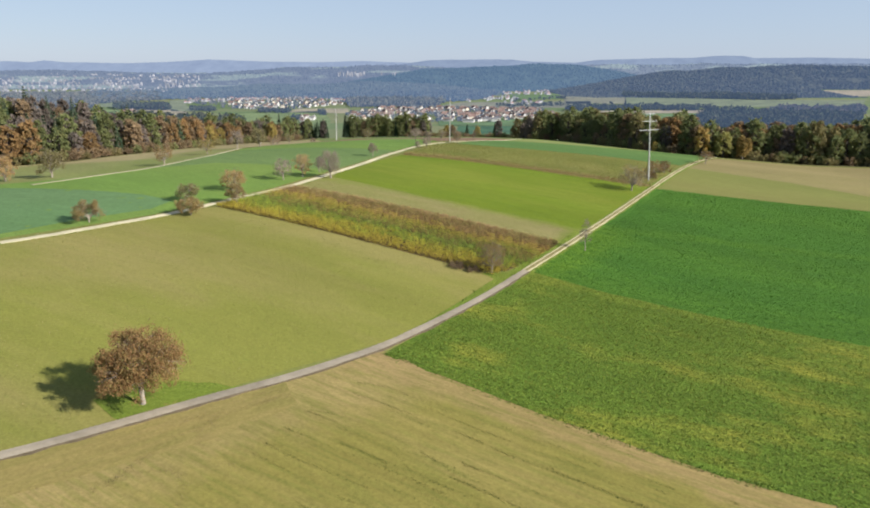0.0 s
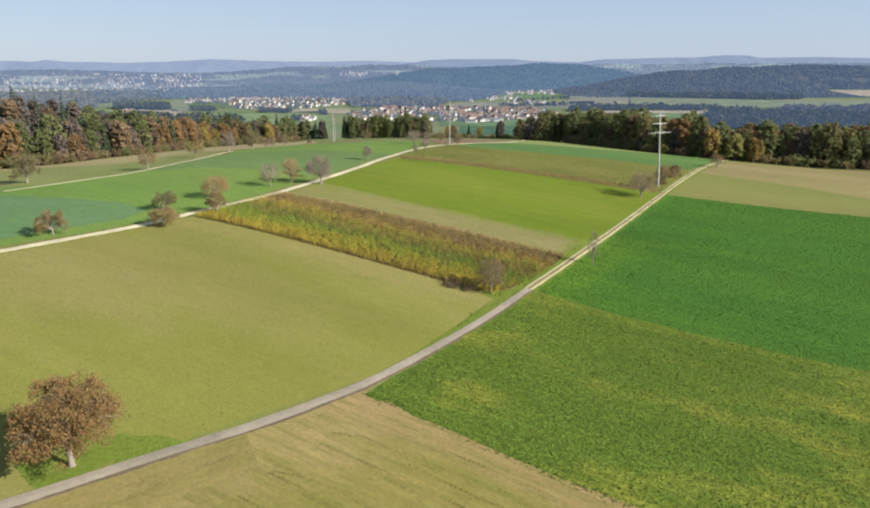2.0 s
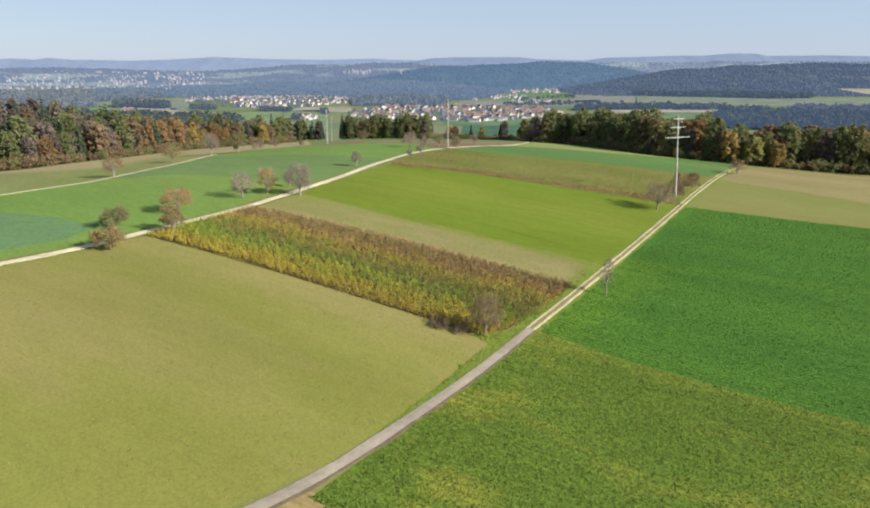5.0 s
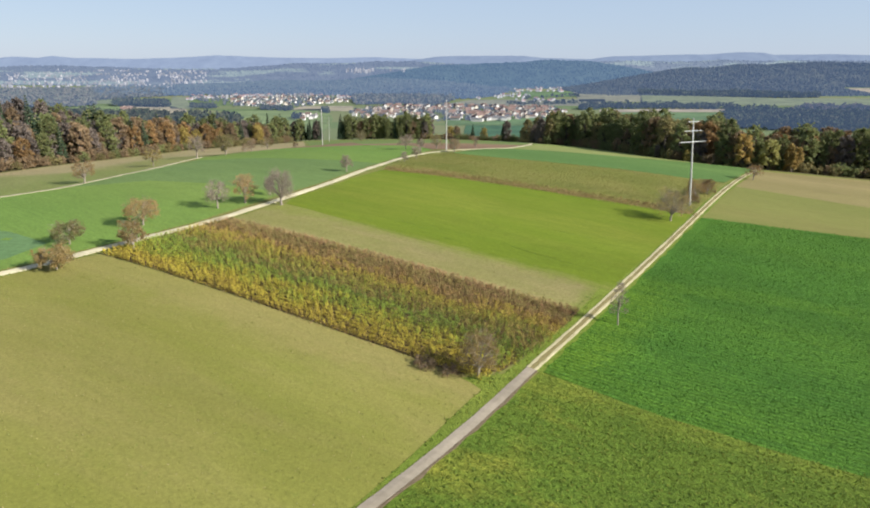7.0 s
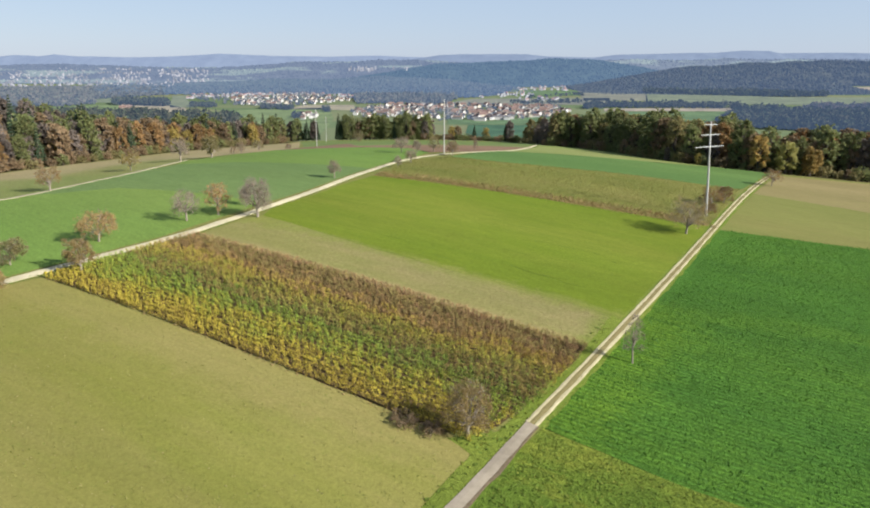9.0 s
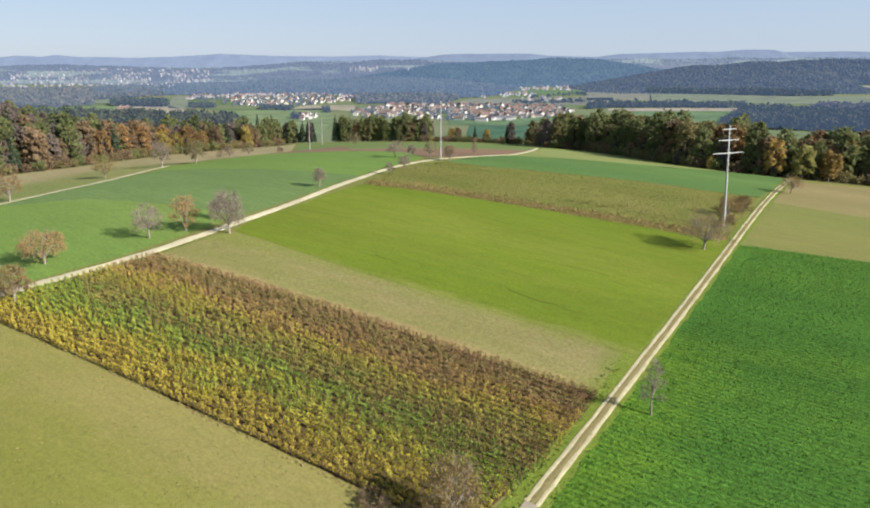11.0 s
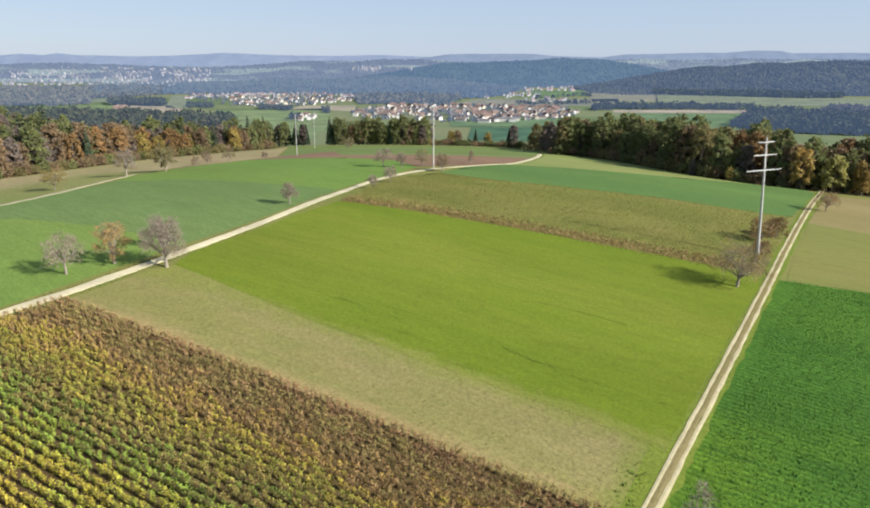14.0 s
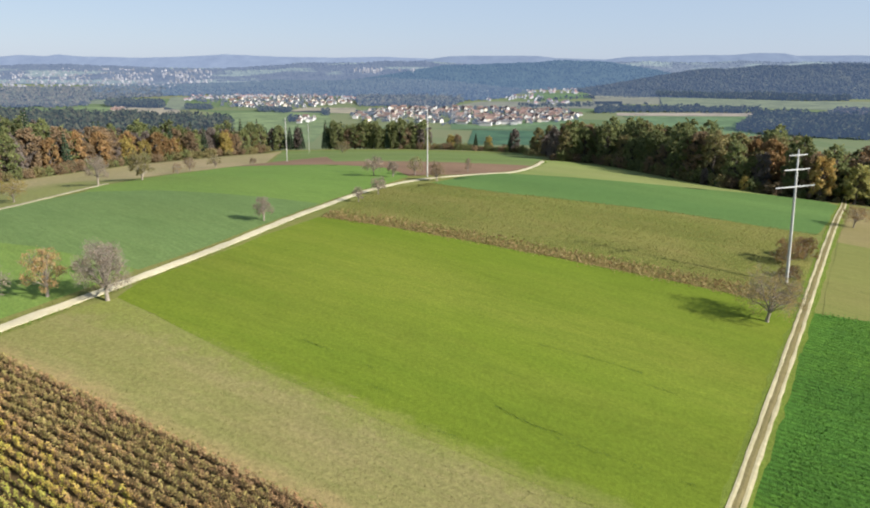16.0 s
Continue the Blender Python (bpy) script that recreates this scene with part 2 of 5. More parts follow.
M_VERGE = field_material("lush_verge", (0.128, 0.176, 0.026), (0.165, 0.186, 0.034), (0.095, 0.148, 0.024), 0, 0, bump=0.9, depth=0.3, fleck=0.28)
# brown soil, its colour darkened for the shade between the berry rows
M_SOIL = field_material("row_soil", (0.09, 0.06, 0.028), (0.095, 0.075, 0.028), (0.06, 0.045, 0.022), ROW, 0.2, bump=0.7, fleck=0.25)
M_RIDGE = field_material("track_ridge", (0.19, 0.16, 0.07), (0.23, 0.185, 0.09), (0.13, 0.135, 0.04), 0, 0, fleck=0.25)
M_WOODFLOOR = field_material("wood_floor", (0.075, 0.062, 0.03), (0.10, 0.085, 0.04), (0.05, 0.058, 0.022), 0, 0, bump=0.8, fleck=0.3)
M_DIRT = plain_material("turned_earth", (0.10, 0.075, 0.045), (0.15, 0.115, 0.07), 2.0, 0.95, 0.8, 0.1)
M_PATH = plain_material("worn_path", (0.32, 0.28, 0.17), (0.40, 0.36, 0.24), 1.0, 0.95)
M_ASPHALT = plain_material("old_asphalt", (0.25, 0.212, 0.155), (0.315, 0.27, 0.205), 1.2, 0.9)
M_GRAVEL = plain_material("pale_gravel", (0.38, 0.335, 0.19), (0.49, 0.435, 0.27), 1.3, 0.95, 0.5, 0.05)
M_LANE = plain_material("pale_lane_gravel", (0.49, 0.435, 0.28), (0.59, 0.53, 0.36), 1.3, 0.95, 0.5, 0.05)
M_BARK = plain_material("grey_bark", (0.21, 0.175, 0.135), (0.37, 0.32, 0.255), 4.0, 0.95, 0.6, 0.04)
# darker copy of the bark: shade inside woodland crowns put into its colour
M_SHADYBARK = plain_material("shaded_bark", (0.075, 0.062, 0.05), (0.12, 0.10, 0.08), 4.0, 0.95, 0.6, 0.04)
M_TWIG = plain_material("bare_twig", (0.205, 0.17, 0.135), (0.295, 0.245, 0.195), 2.0, 0.95)
M_CANE = plain_material("berry_cane", (0.11, 0.07, 0.045), (0.17, 0.11, 0.065), 2.0, 0.95)
M_CONCRETE = plain_material("pole_concrete", (0.42, 0.41, 0.38), (0.55, 0.53, 0.49), 1.5, 0.85)
M_STEEL = plain_material("galvanised_arm", (0.42, 0.42, 0.41), (0.52, 0.52, 0.50), 3.0, 0.6)
M_GLASSY = plain_material("insulator_brown", (0.10, 0.06, 0.04), (0.16, 0.10, 0.07), 8.0, 0.3)

L_RUST = leaf_material("rust_leaves", [(0.215, 0.115, 0.052), (0.27, 0.145, 0.064), (0.225, 0.155, 0.06), (0.17, 0.145, 0.05), (0.30, 0.18, 0.085)], 0.3)
L_CHERRY = leaf_material("brown_cherry_leaves", [(0.31, 0.225, 0.095), (0.38, 0.27, 0.115), (0.27, 0.215, 0.075), (0.42, 0.295, 0.14)], 0.4)
L_ORANGE = leaf_material("orange_leaves", [(0.288, 0.171, 0.077), (0.333, 0.198, 0.086), (0.252, 0.167, 0.072), (0.315, 0.216, 0.095)], 0.35)
L_GOLD = leaf_material("gold_leaves", [(0.38, 0.29, 0.09), (0.34, 0.25, 0.075), (0.27, 0.24, 0.07), (0.41, 0.31, 0.11)], 0.35)
L_GREEN = leaf_material("green_leaves", [(0.159, 0.194, 0.081), (0.216, 0.245, 0.095), (0.273, 0.259, 0.108), (0.166, 0.201, 0.081), (0.237, 0.252, 0.095)], 0.45)
L_DARK = leaf_material("conifer_needles", [(0.033, 0.058, 0.034), (0.047, 0.075, 0.039), (0.062, 0.083, 0.042), (0.039, 0.062, 0.036)], 0.1)
L_BROWN = leaf_material("brown_leaves", [(0.248, 0.175, 0.104), (0.304, 0.208, 0.118), (0.213, 0.169, 0.101), (0.338, 0.230, 0.135)], 0.4)
L_OLIVE = leaf_material("olive_leaves", [(0.213, 0.194, 0.081), (0.263, 0.225, 0.094), (0.188, 0.177, 0.075), (0.300, 0.225, 0.106)], 0.35)
L_GREYBROWN = leaf_material("grey_brown_leaves", [(0.172, 0.144, 0.123), (0.207, 0.165, 0.138), (0.152, 0.138, 0.121), (0.227, 0.172, 0.131)], 0.35)
L_BARE = leaf_material("thin_brown_leaves", [(0.30, 0.235, 0.17), (0.35, 0.27, 0.19), (0.26, 0.21, 0.145)], 0.4)
L_PALE = leaf_material("pale_orange_leaves", [(0.40, 0.255, 0.115), (0.45, 0.29, 0.135), (0.35, 0.245, 0.10), (0.43, 0.32, 0.145)], 0.4)

# ---- terrain ----
# control heights of a smooth spline surface, 70 m apart, rows going away from the viewer
CONTROL = np.array([
    [23.7, 19.5, 14.4, 8.0, 1.0, -5.3, -10.9, -16.1], [19.4, 16.7, 13.0, 6.8, -1.0, -6.5, -11.0, -15.2],
    [14.5, 13.5, 11.9, 5.6, -3.9, -7.4, -10.6, -13.9], [8.7, 9.8, 10.2, 4.1, -4.6, -7.1, -9.5, -12.2],
    [2.7, 5.8, 9.3, 8.4, 0.7, -4.8, -7.2, -10.0], [-2.9, 1.6, 6.9, 10.6, 6.8, 2.2, -3.4, -8.0],
    [-8.5, -3.7, 1.6, 6.3, 6.5, -0.6, -6.0, -11.0], [-14.3, -10.1, -6.1, -1.6, -0.6, -6.6, -11.0, -14.2],
    [-19.8, -15.7, -11.2, -7.6, -8.3, -11.3, -15.0, -18.8], [-25.4, -21.9, -18.6, -17.1, -18.5, -20.9, -23.8, -26.8],
    [-31.3, -28.8, -27.1, -27.2, -28.6, -30.6, -32.9, -35.3]])
VALLEY = -46.0


def spline_weights(f):
    return ((1 - f) ** 3 / 6, (3 * f ** 3 - 6 * f * f + 4) / 6, (-3 * f ** 3 + 3 * f * f + 3 * f + 1) / 6, f ** 3 / 6)


def height(x, y):
    u, v = min(max((x + 175) / 70, 0), 4.9999), min(max((y + 30) / 70, 0), 7.9999)
    i, j = int(u), int(v)
    a, b = spline_weights(u - i), spline_weights(v - j)
    z = sum(b[q] * a[p] * CONTROL[j + q][i + p] for q in range(4) for p in range(4))
    # wooded knoll to the left, then the slope into the wide valley
    z += 20 * math.exp(-((x + 270) / 70) ** 2 - ((y - 370) / 110) ** 2)
    d = math.hypot(max(abs(x) - 220, 0) * 0.8, max(y - 520, 0, -y - 60))
    s = min(d / 230, 1.0)
    s = s * s * (3 - 2 * s)
    return z * (1 - s) + VALLEY * s


def mesh_object(name, verts, faces, mat, parent=None, smooth=False):
    me = bpy.data.meshes.new(name)
    me.from_pydata(verts, [], faces)
    for m in (mat if isinstance(mat, (list, tuple)) else [mat]):
        me.materials.append(m)
    if smooth:
        me.shade_smooth()
    ob = new(name, me)
    if parent:
        ob.parent = parent
    return ob


def axis(lo, hi, step, far_lo, far_hi):
    core = [lo + step * i for i in range(int((hi - lo) / step) + 1)]
    out, s = [], step
    while core[-1] < far_hi:
        s *= 1.16
        core.append(core[-1] + s)
    s = step
    while core[0] > far_lo:
        s *= 1.16
        core.insert(0, core[0] - s)
    return core


def ground_sheet():
    xs, ys = axis(-200, 200, 5, -3200, 3200), axis(-60, 700, 5, -1500, 3300)
    verts = [(x, y, height(x, y)) for y in ys for x in xs]
    w = len(xs)
    faces = [(j * w + i, j * w + i + 1, (j + 1) * w + i + 1, (j + 1) * w + i) for j in range(len(ys) - 1) for i in range(w - 1)]
    m, n, l, b = material("valley_ground", 0.95, 0.1)
    v = coords(n, l, 0.12, (0.5, 1.2, 1))
    vo = n.new("ShaderNodeTexVoronoi")
    vo.inputs["Scale"].default_value = 0.008
    l.new(v, vo.inputs["Vector"])
    cells = ramp(n, l, vo.outputs["Color"], [(0.2, (0.10, 0.15, 0.07)), (0.4, (0.15, 0.185, 0.095)), (0.6, (0.175, 0.185, 0.10)), (0.75, (0.115, 0.165, 0.08))])
    c = mix(n, l, ramp(n, l, noise_at(n, l, v, 0.05, 5, 0.7), grey(0.3, 0.7, 0.0, 0.35)), cells, (0.13, 0.155, 0.085))
    l.new(c, b.inputs["Base Color"])
    bump_to(n, l, noise_at(n, l, v, 0.4, 4), b, 0.4, 0.3)
    return tagged(mesh_object("ground", verts, faces, m, None, True), "rolling farmland falling to a wide valley", "ground", kind="structure")


def patch(name, poly, mat, lift, label, category="field", wobble=0.35):
    """A piece of land laid on the terrain: the 5 m terrain grid cut to the outline, triangle by triangle."""
    verts, faces = [], []
    lift = 0.03 + 0.35 * lift if lift > 0.03 else 0.004
    for tri in tessellate_polygon([[Vector((*p, 0)) for p in poly]]):
        tri = [poly[k] for k in tri]
        i0, i1 = math.floor(min(p[0] for p in tri) / 5), math.ceil(max(p[0] for p in tri) / 5)
        j0, j1 = math.floor(min(p[1] for p in tri) / 5), math.ceil(max(p[1] for p in tri) / 5)
        bm = bmesh.new()
        grid = [[bm.verts.new((5 * i, 5 * j, height(5 * i, 5 * j) + lift)) for i in range(i0, i1 + 1)] for j in range(j0, j1 + 1)]
        for j in range(j1 - j0):
            for i in range(i1 - i0):
                bm.faces.new((grid[j][i], grid[j][i + 1], grid[j + 1][i + 1], grid[j + 1][i]))
        (ax, ay), (bx, by), (cx, cy) = tri
        turn = 1 if (bx - ax) * (cy - ay) - (by - ay) * (cx - ax) > 0 else -1
        for p, q in zip(tri, tri[1:] + tri[:1]):
            n = Vector((q[1] - p[1], p[0] - q[0], 0)) * turn
            bmesh.ops.bisect_plane(bm, geom=bm.verts[:] + bm.edges[:] + bm.faces[:], plane_co=(p[0], p[1], 0), plane_no=n, clear_outer=True)
        bm.verts.index_update()
        base = len(verts)
        verts += [v.co.copy() for v in bm.verts]
        faces += [[base + v.index for v in f.verts] for f in bm.faces]
        bm.free()
    bm = bmesh.new()
    made = [bm.verts.new(v) for v in verts]
    for f in faces:
        bm.faces.new([made[k] for k in f])
    bmesh.ops.remove_doubles(bm, verts=bm.verts[:], dist=0.005)
    rim = [v for v in bm.verts if v.is_boundary]
    for v in rim:
        v.co.x += wobble * noise.noise(v.co * 0.37)
        v.co.y += wobble * noise.noise(v.co * 0.41 + Vector((50, 0, 0)))
    me = bpy.data.meshes.new(name)
    bm.to_mesh(me)
    bm.free()
    me.shade_smooth()
    me.materials.append(mat)
    return tagged(new(name, me), label, category, kind="structure")


def smooth_line(pts, step=2.5):
    out = []
    P = [pts[0]] + pts + [pts[-1]]
    for k in range(1, len(P) - 2):
        a, b, c, d = (Vector(p) for p in P[k - 1:k + 3])
        n = max(1, int((c - b).length / step))
        for i in range(n):
            t = i / n
            out.append(0.5 * ((2 * b) + (c - a) * t + (2 * a - 5 * b + 4 * c - d) * t * t + (3 * b - a - 3 * c + d) * t ** 3))
    out.append(Vector(pts[-1]))
    return out


def lay(x, y):
    """The height of the 5 m terrain grid at a place."""
    i, j = math.floor(x / 5), math.floor(y / 5)
    u, v = x / 5 - i, y / 5 - j
    h00, h10, h01, h11 = (height(5 * a, 5 * b) for a, b in ((i, j), (i + 1, j), (i, j + 1), (i + 1, j + 1)))
    return (h00 * (1 - u) + h10 * u) * (1 - v) + (h01 * (1 - u) + h11 * u) * v


def ribbon(name, pts, width, lift, mat, label, category, seed=0, ragged=0.12, side=0.0, depth=0.3, parent=None):
    """A track with real thickness and slightly ragged edges, following the terrain; side shifts it off the line."""
    line, rnd = smooth_line(pts, 2.0), random.Random(seed)
    verts, faces = [], []
    for k, p in enumerate(line):
        t = (line[min(k + 1, len(line) - 1)] - line[max(k - 1, 0)]).normalized()
        n = Vector((t.y, -t.x))
        wl_, wr_ = (width / 2 + rnd.uniform(-ragged, ragged) for _ in range(2))
        for off, dz in ((-wl_, -depth), (-wl_, 0), (0, 0.03), (wr_, 0), (wr_, -depth)):
            q = p + n * (side + off)
            verts.append((q.x, q.y, lay(q.x, q.y) + lift + dz))
    for k in range(len(line) - 1):
        a, b = 5 * k, 5 * k + 5
        faces += [(a + i + 1, a + i, b + i, b + i + 1) for i in range(4)]
    ob = mesh_object(name, verts, faces, mat, parent)
    return tagged(ob, label, category, kind="structure") if not parent else tagged(ob, label)


# ---- land: fields and tracks ----
ground_sheet()
FIELD_ROAD = [(-110, 22), (-80, 33), (-60, 43.5), (-47.5, 52.9), (-39.9, 59.8), (-31.3, 68), (-25.9, 72.8), (-19.8, 79.1),
              (-12.8, 87.1), (-4.3, 99.3), (4.4, 112.5), (13.6, 127.6)]
WHEEL_TRACK = [(13.6, 127.6), (32.4, 157.1), (59.9, 199.8), (95, 254.6), (117.5, 289.8), (131, 310.5), (146, 335)]
FARM_LANE = [(-125, 85), (-105, 103), (-90.4, 118.9), (-84, 126.3), (-77.2, 135.8), (-69.5, 146), (-61.2, 160.5), (-50.6, 178), (-45, 189.2), (-38.8, 203.5),
             (-30.9, 223.2), (-23.5, 245.6), (-20.3, 254), (-11.5, 279), (0.6, 300.2), (18.8, 318.4), (31.4, 332.1), (42, 366), (50.7, 409)]
LEFT_PATH = [(-125, 185), (-112.5, 204), (-104, 218), (-99, 243), (-96.5, 262), (-97.8, 290), (-99.3, 307)]

patch("grass_base", [(-240, -60), (240, -60), (240, 560), (-240, 560)], M_OLIVE, 0.02, "rough olive grass between the fields", "grass")
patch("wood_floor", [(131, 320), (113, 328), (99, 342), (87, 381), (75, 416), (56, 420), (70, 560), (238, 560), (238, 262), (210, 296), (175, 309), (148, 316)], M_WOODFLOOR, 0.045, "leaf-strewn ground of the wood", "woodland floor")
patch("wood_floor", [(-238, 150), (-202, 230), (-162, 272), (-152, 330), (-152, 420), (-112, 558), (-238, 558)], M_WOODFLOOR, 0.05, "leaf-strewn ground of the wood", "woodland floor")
patch("meadow", [(-60.8, 156.4), (-90, 119.5), (-125, 85), (-60, 43), (-47.5, 53.5), (-13, 88), (-6.9, 97.4), (-1, 107.8), (2.8, 114.7), (6.3, 120.9), (4, 124.3)], M_MEADOW, 0.05, "dry yellowish green mown meadow between the lanes")
patch("verge_strip", [(-14, 86), (-4.5, 99), (13.6, 127.6), (33, 158), (31, 160.5), (24.4, 148.8), (9.6, 125.4), (3.6, 123.3), (6.3, 120.8), (2.8, 114.6), (-1, 107.7), (-6.9, 97.3)], M_VERGE, 0.09, "lush green verge beside the field road", "verge")
patch("tree_verge", [(-40.8, 60.6), (-40.2, 60.4), (-36.8, 64.2), (-31.5, 68.6), (-29.5, 70.8), (-33.5, 70.2), (-36.7, 70.4), (-40.2, 69.2), (-42.5, 67.6), (-44.6, 64.2)], M_VERGE, 0.09, "lush green grass under the lone cherry tree", "verge", 0.9)
patch("berry_field_soil", [(-60.3, 156.3), (-46.5, 181), (24.4, 148.3), (18.9, 139.6), (9.5, 126.2), (3.4, 124.2)], M_SOIL, 0.06, "bare brown soil between the berry rows")
patch("stubble_strip", [(-46.5, 181), (-40.5, 193.5), (-36.5, 198.2), (-14.3, 184.8), (1.9, 176.3), (15.5, 169.8), (33, 160.5), (24.4, 148.3)], M_STRIP, 0.031, "pale tan stubble strip beside the berry rows")
patch("bright_field", [(-37.5, 197.5), (-37, 204), (-30, 222), (-18.3, 246), (61.1, 217.6), (69, 215), (32.4, 158.6), (27.4, 162.6), (15, 168), (1.4, 174.4), (-14.8, 182.8)], M_BRIGHT, 0.08, "bright yellow-green grass field")
patch("wild_field", [(-18.3, 246), (-9.5, 281), (3, 293), (22, 282.5), (66.5, 272.3), (96, 261), (69, 215), (61.1, 217.6)], M_WILD, 0.06, "rough brownish green weedy field")
patch("cereal_field", [(3, 293), (14, 312), (22, 324), (59.4, 325), (94, 325), (120, 326), (131, 320), (131, 310), (96, 261), (66.5, 272.3), (22, 282.5)], M_TEAL, 0.05, "young blue-green cereal field")
patch("far_strip", [(22, 324), (31, 332), (51, 409), (56, 421), (75, 417), (87, 382), (99, 343), (113, 329), (120, 326), (94, 325), (59.4, 325)], M_FARSTRIP, 0.05, "sunny yellow-green grass strip before the woods")
patch("ploughed_field", [(-84, 378), (-74, 400), (-55, 430), (-42, 384), (19, 366), (42, 366), (31.5, 336), (18.8, 318.6), (-4, 308), (-14, 334), (-40, 360)], M_PLOUGH, 0.08, "reddish ploughed field")
patch("crest_field", [(-74, 400), (-110, 545), (70, 545), (50, 408), (42, 366), (19, 366), (-42, 384), (-55, 430)], M_CREST, 0.05, "dull green field on the crest")
patch("rape_field", [(-215, 60), (-215, 172), (-131, 180), (-107, 174.5), (-85, 167.5), (-73.6, 160.5), (-75, 151), (-85.3, 139.8), (-95, 124), (-128, 88)], M_RAPE, 0.08, "blue-green rape field")
patch("green_field", [(-215, 150), (-115, 200), (-106, 216), (-84, 226), (-62, 218.6), (-41.5, 209.3), (-37.5, 206), (-61.5, 160.5), (-77, 136), (-92, 118), (-125, 85)], M_GREEN, 0.06, "green grass field beside the farm lane")
patch("deep_field", [(-106, 216), (-99, 243), (-96.5, 262), (-93, 284), (-70.6, 280.3), (-46, 269.3), (-20, 258), (-30, 224), (-37, 208), (-41.9, 209.3), (-62.3, 218.6), (-84, 226)], M_DEEP, 0.05, "deep green clover field")
patch("pale_field", [(-93, 284), (-97.8, 300), (-92, 341), (-82, 378), (-40, 360), (-13, 334), (-4, 306), (-12, 279), (-20, 258), (-46, 269.3), (-70.6, 280.3)], M_GREEN, 0.07, "light green grass field")
patch("tan_edge", [(-230, 145), (-200, 230), (-160, 272), (-150, 330), (-150, 420), (-110, 545), (-76, 398), (-84, 376), (-99, 330), (-97, 290), (-96.5, 262), (-99, 243), (-106, 216), (-115, 200)], M_TANEDGE, 0.04, "pale tan grass beside the wood")
patch("clover_field", [(14.3, 127.3), (43.2, 172.6), (69.9, 213.3), (110, 205), (138, 200), (240, 183), (240, 30), (70, 101), (49.8, 109), (29.6, 118.5)], M_CLOVER, 0.06, "dark green clover field in rows")
patch("patchy_ley", [(-13.3, 83.5), (-4.3, 97.5), (14.6, 127), (29.6, 118.5), (49.8, 109), (70, 101), (150, 70), (150, 5), (37, 57), (26, 61), (9, 70.2)], M_LEY, 0.05, "patchy green and yellow grass ley")
patch("hay_field", [(-13.3, 84.5), (9, 70.2), (26, 61), (37, 57), (150, 0), (150, -60), (-110, -60), (-110, 20), (-60, 42), (-40, 58)], M_HAY, 0.04, "mown straw-coloured hay field with rows")
patch("hay_headland", [(-110, 20.5), (-60, 42.5), (-40, 58.5), (-31, 67), (-25, 72.5), (-22.5, 68), (-26, 62), (-33, 56), (-46, 45), (-64, 33), (-110, 9)], M_HEADLAND, 0.12, "driven-over pale headland of the hay field", "field", 0.8)
patch("tan_field", [(98, 256), (132, 308), (175, 303), (210, 290), (240, 262), (240, 170), (150, 222), (131, 238)], M_TAN, 0.05, "pale tan stubble field")
patch("olive_field", [(71, 212.5), (98, 256), (131, 238), (150, 222), (240, 170), (240, 183), (138, 200), (110, 205)], M_OLIVE, 0.04, "tan-green mown field")

ribbon("soil_edge", FIELD_ROAD, 0.5, 0.11, M_DIRT, "dark broken soil edge beside the asphalt", "verge", 9, 0.2, 0.82)
ribbon("field_road", FIELD_ROAD, 1.4, 0.14, M_ASPHALT, "narrow grey asphalt farm road", "road", 1, 0.05)
ribbon("track_verge", WHEEL_TRACK, 2.9, 0.058, M_VERGE, "grassy verge of the farm track", "verge", 14, 0.25)
patch("lane_verge", [(-92, 116.5), (-67.5, 146.5), (-48.5, 178), (-28.5, 223), (-9.5, 278), (-13.5, 280), (-33, 224), (-53, 178), (-72, 146), (-95, 119)], M_OLIVE, 0.09, "grassy verge of the farm lane", "verge")
track = tagged(new("wheel_track"), "farm track of two pale gravel wheel ruts", "track", kind="structure")
ribbon("wheel_rut", WHEEL_TRACK, 0.46, 0.13, M_GRAVEL, "", "", 2, 0.07, -0.55, parent=track)
ribbon("wheel_rut", WHEEL_TRACK, 0.46, 0.13, M_GRAVEL, "", "", 3, 0.07, 0.55, parent=track)
ribbon("grass_ridge", WHEEL_TRACK, 0.66, 0.14, M_RIDGE, "dry brownish grass ridge between the ruts", "", 4, 0.1, 0, parent=track)
ribbon("farm_lane", FARM_LANE, 1.95, 0.14, M_LANE, "pale gravel farm lane", "road", 5, 0.15)
ribbon("field_path", LEFT_PATH, 1.7, 0.14, M_PATH, "pale worn grass path", "path", 6, 0.3)


# ---- trees ----
def tube(verts, faces, pts, radii, sides=6):
    base = len(verts)
    for k, (p, r) in enumerate(zip(pts, radii)):
        d = (pts[min(k + 1, len(pts) - 1)] - pts[max(k - 1, 0)]).normalized()
        a = d.orthogonal().normalized()
        b = d.cross(a)
        for s in range(sides):
            t = 2 * math.pi * s / sides
            verts.append(p + (a * math.cos(t) + b * math.sin(t)) * r)
    for k in range(len(pts) - 1):
        for s in range(sides):
            i, j = base + k * sides + s, base + k * sides + (s + 1) % sides
            faces.append((i, j, j + sides, i + sides))
    faces.append(tuple(base + (len(pts) - 1) * sides + s for s in range(sides)))


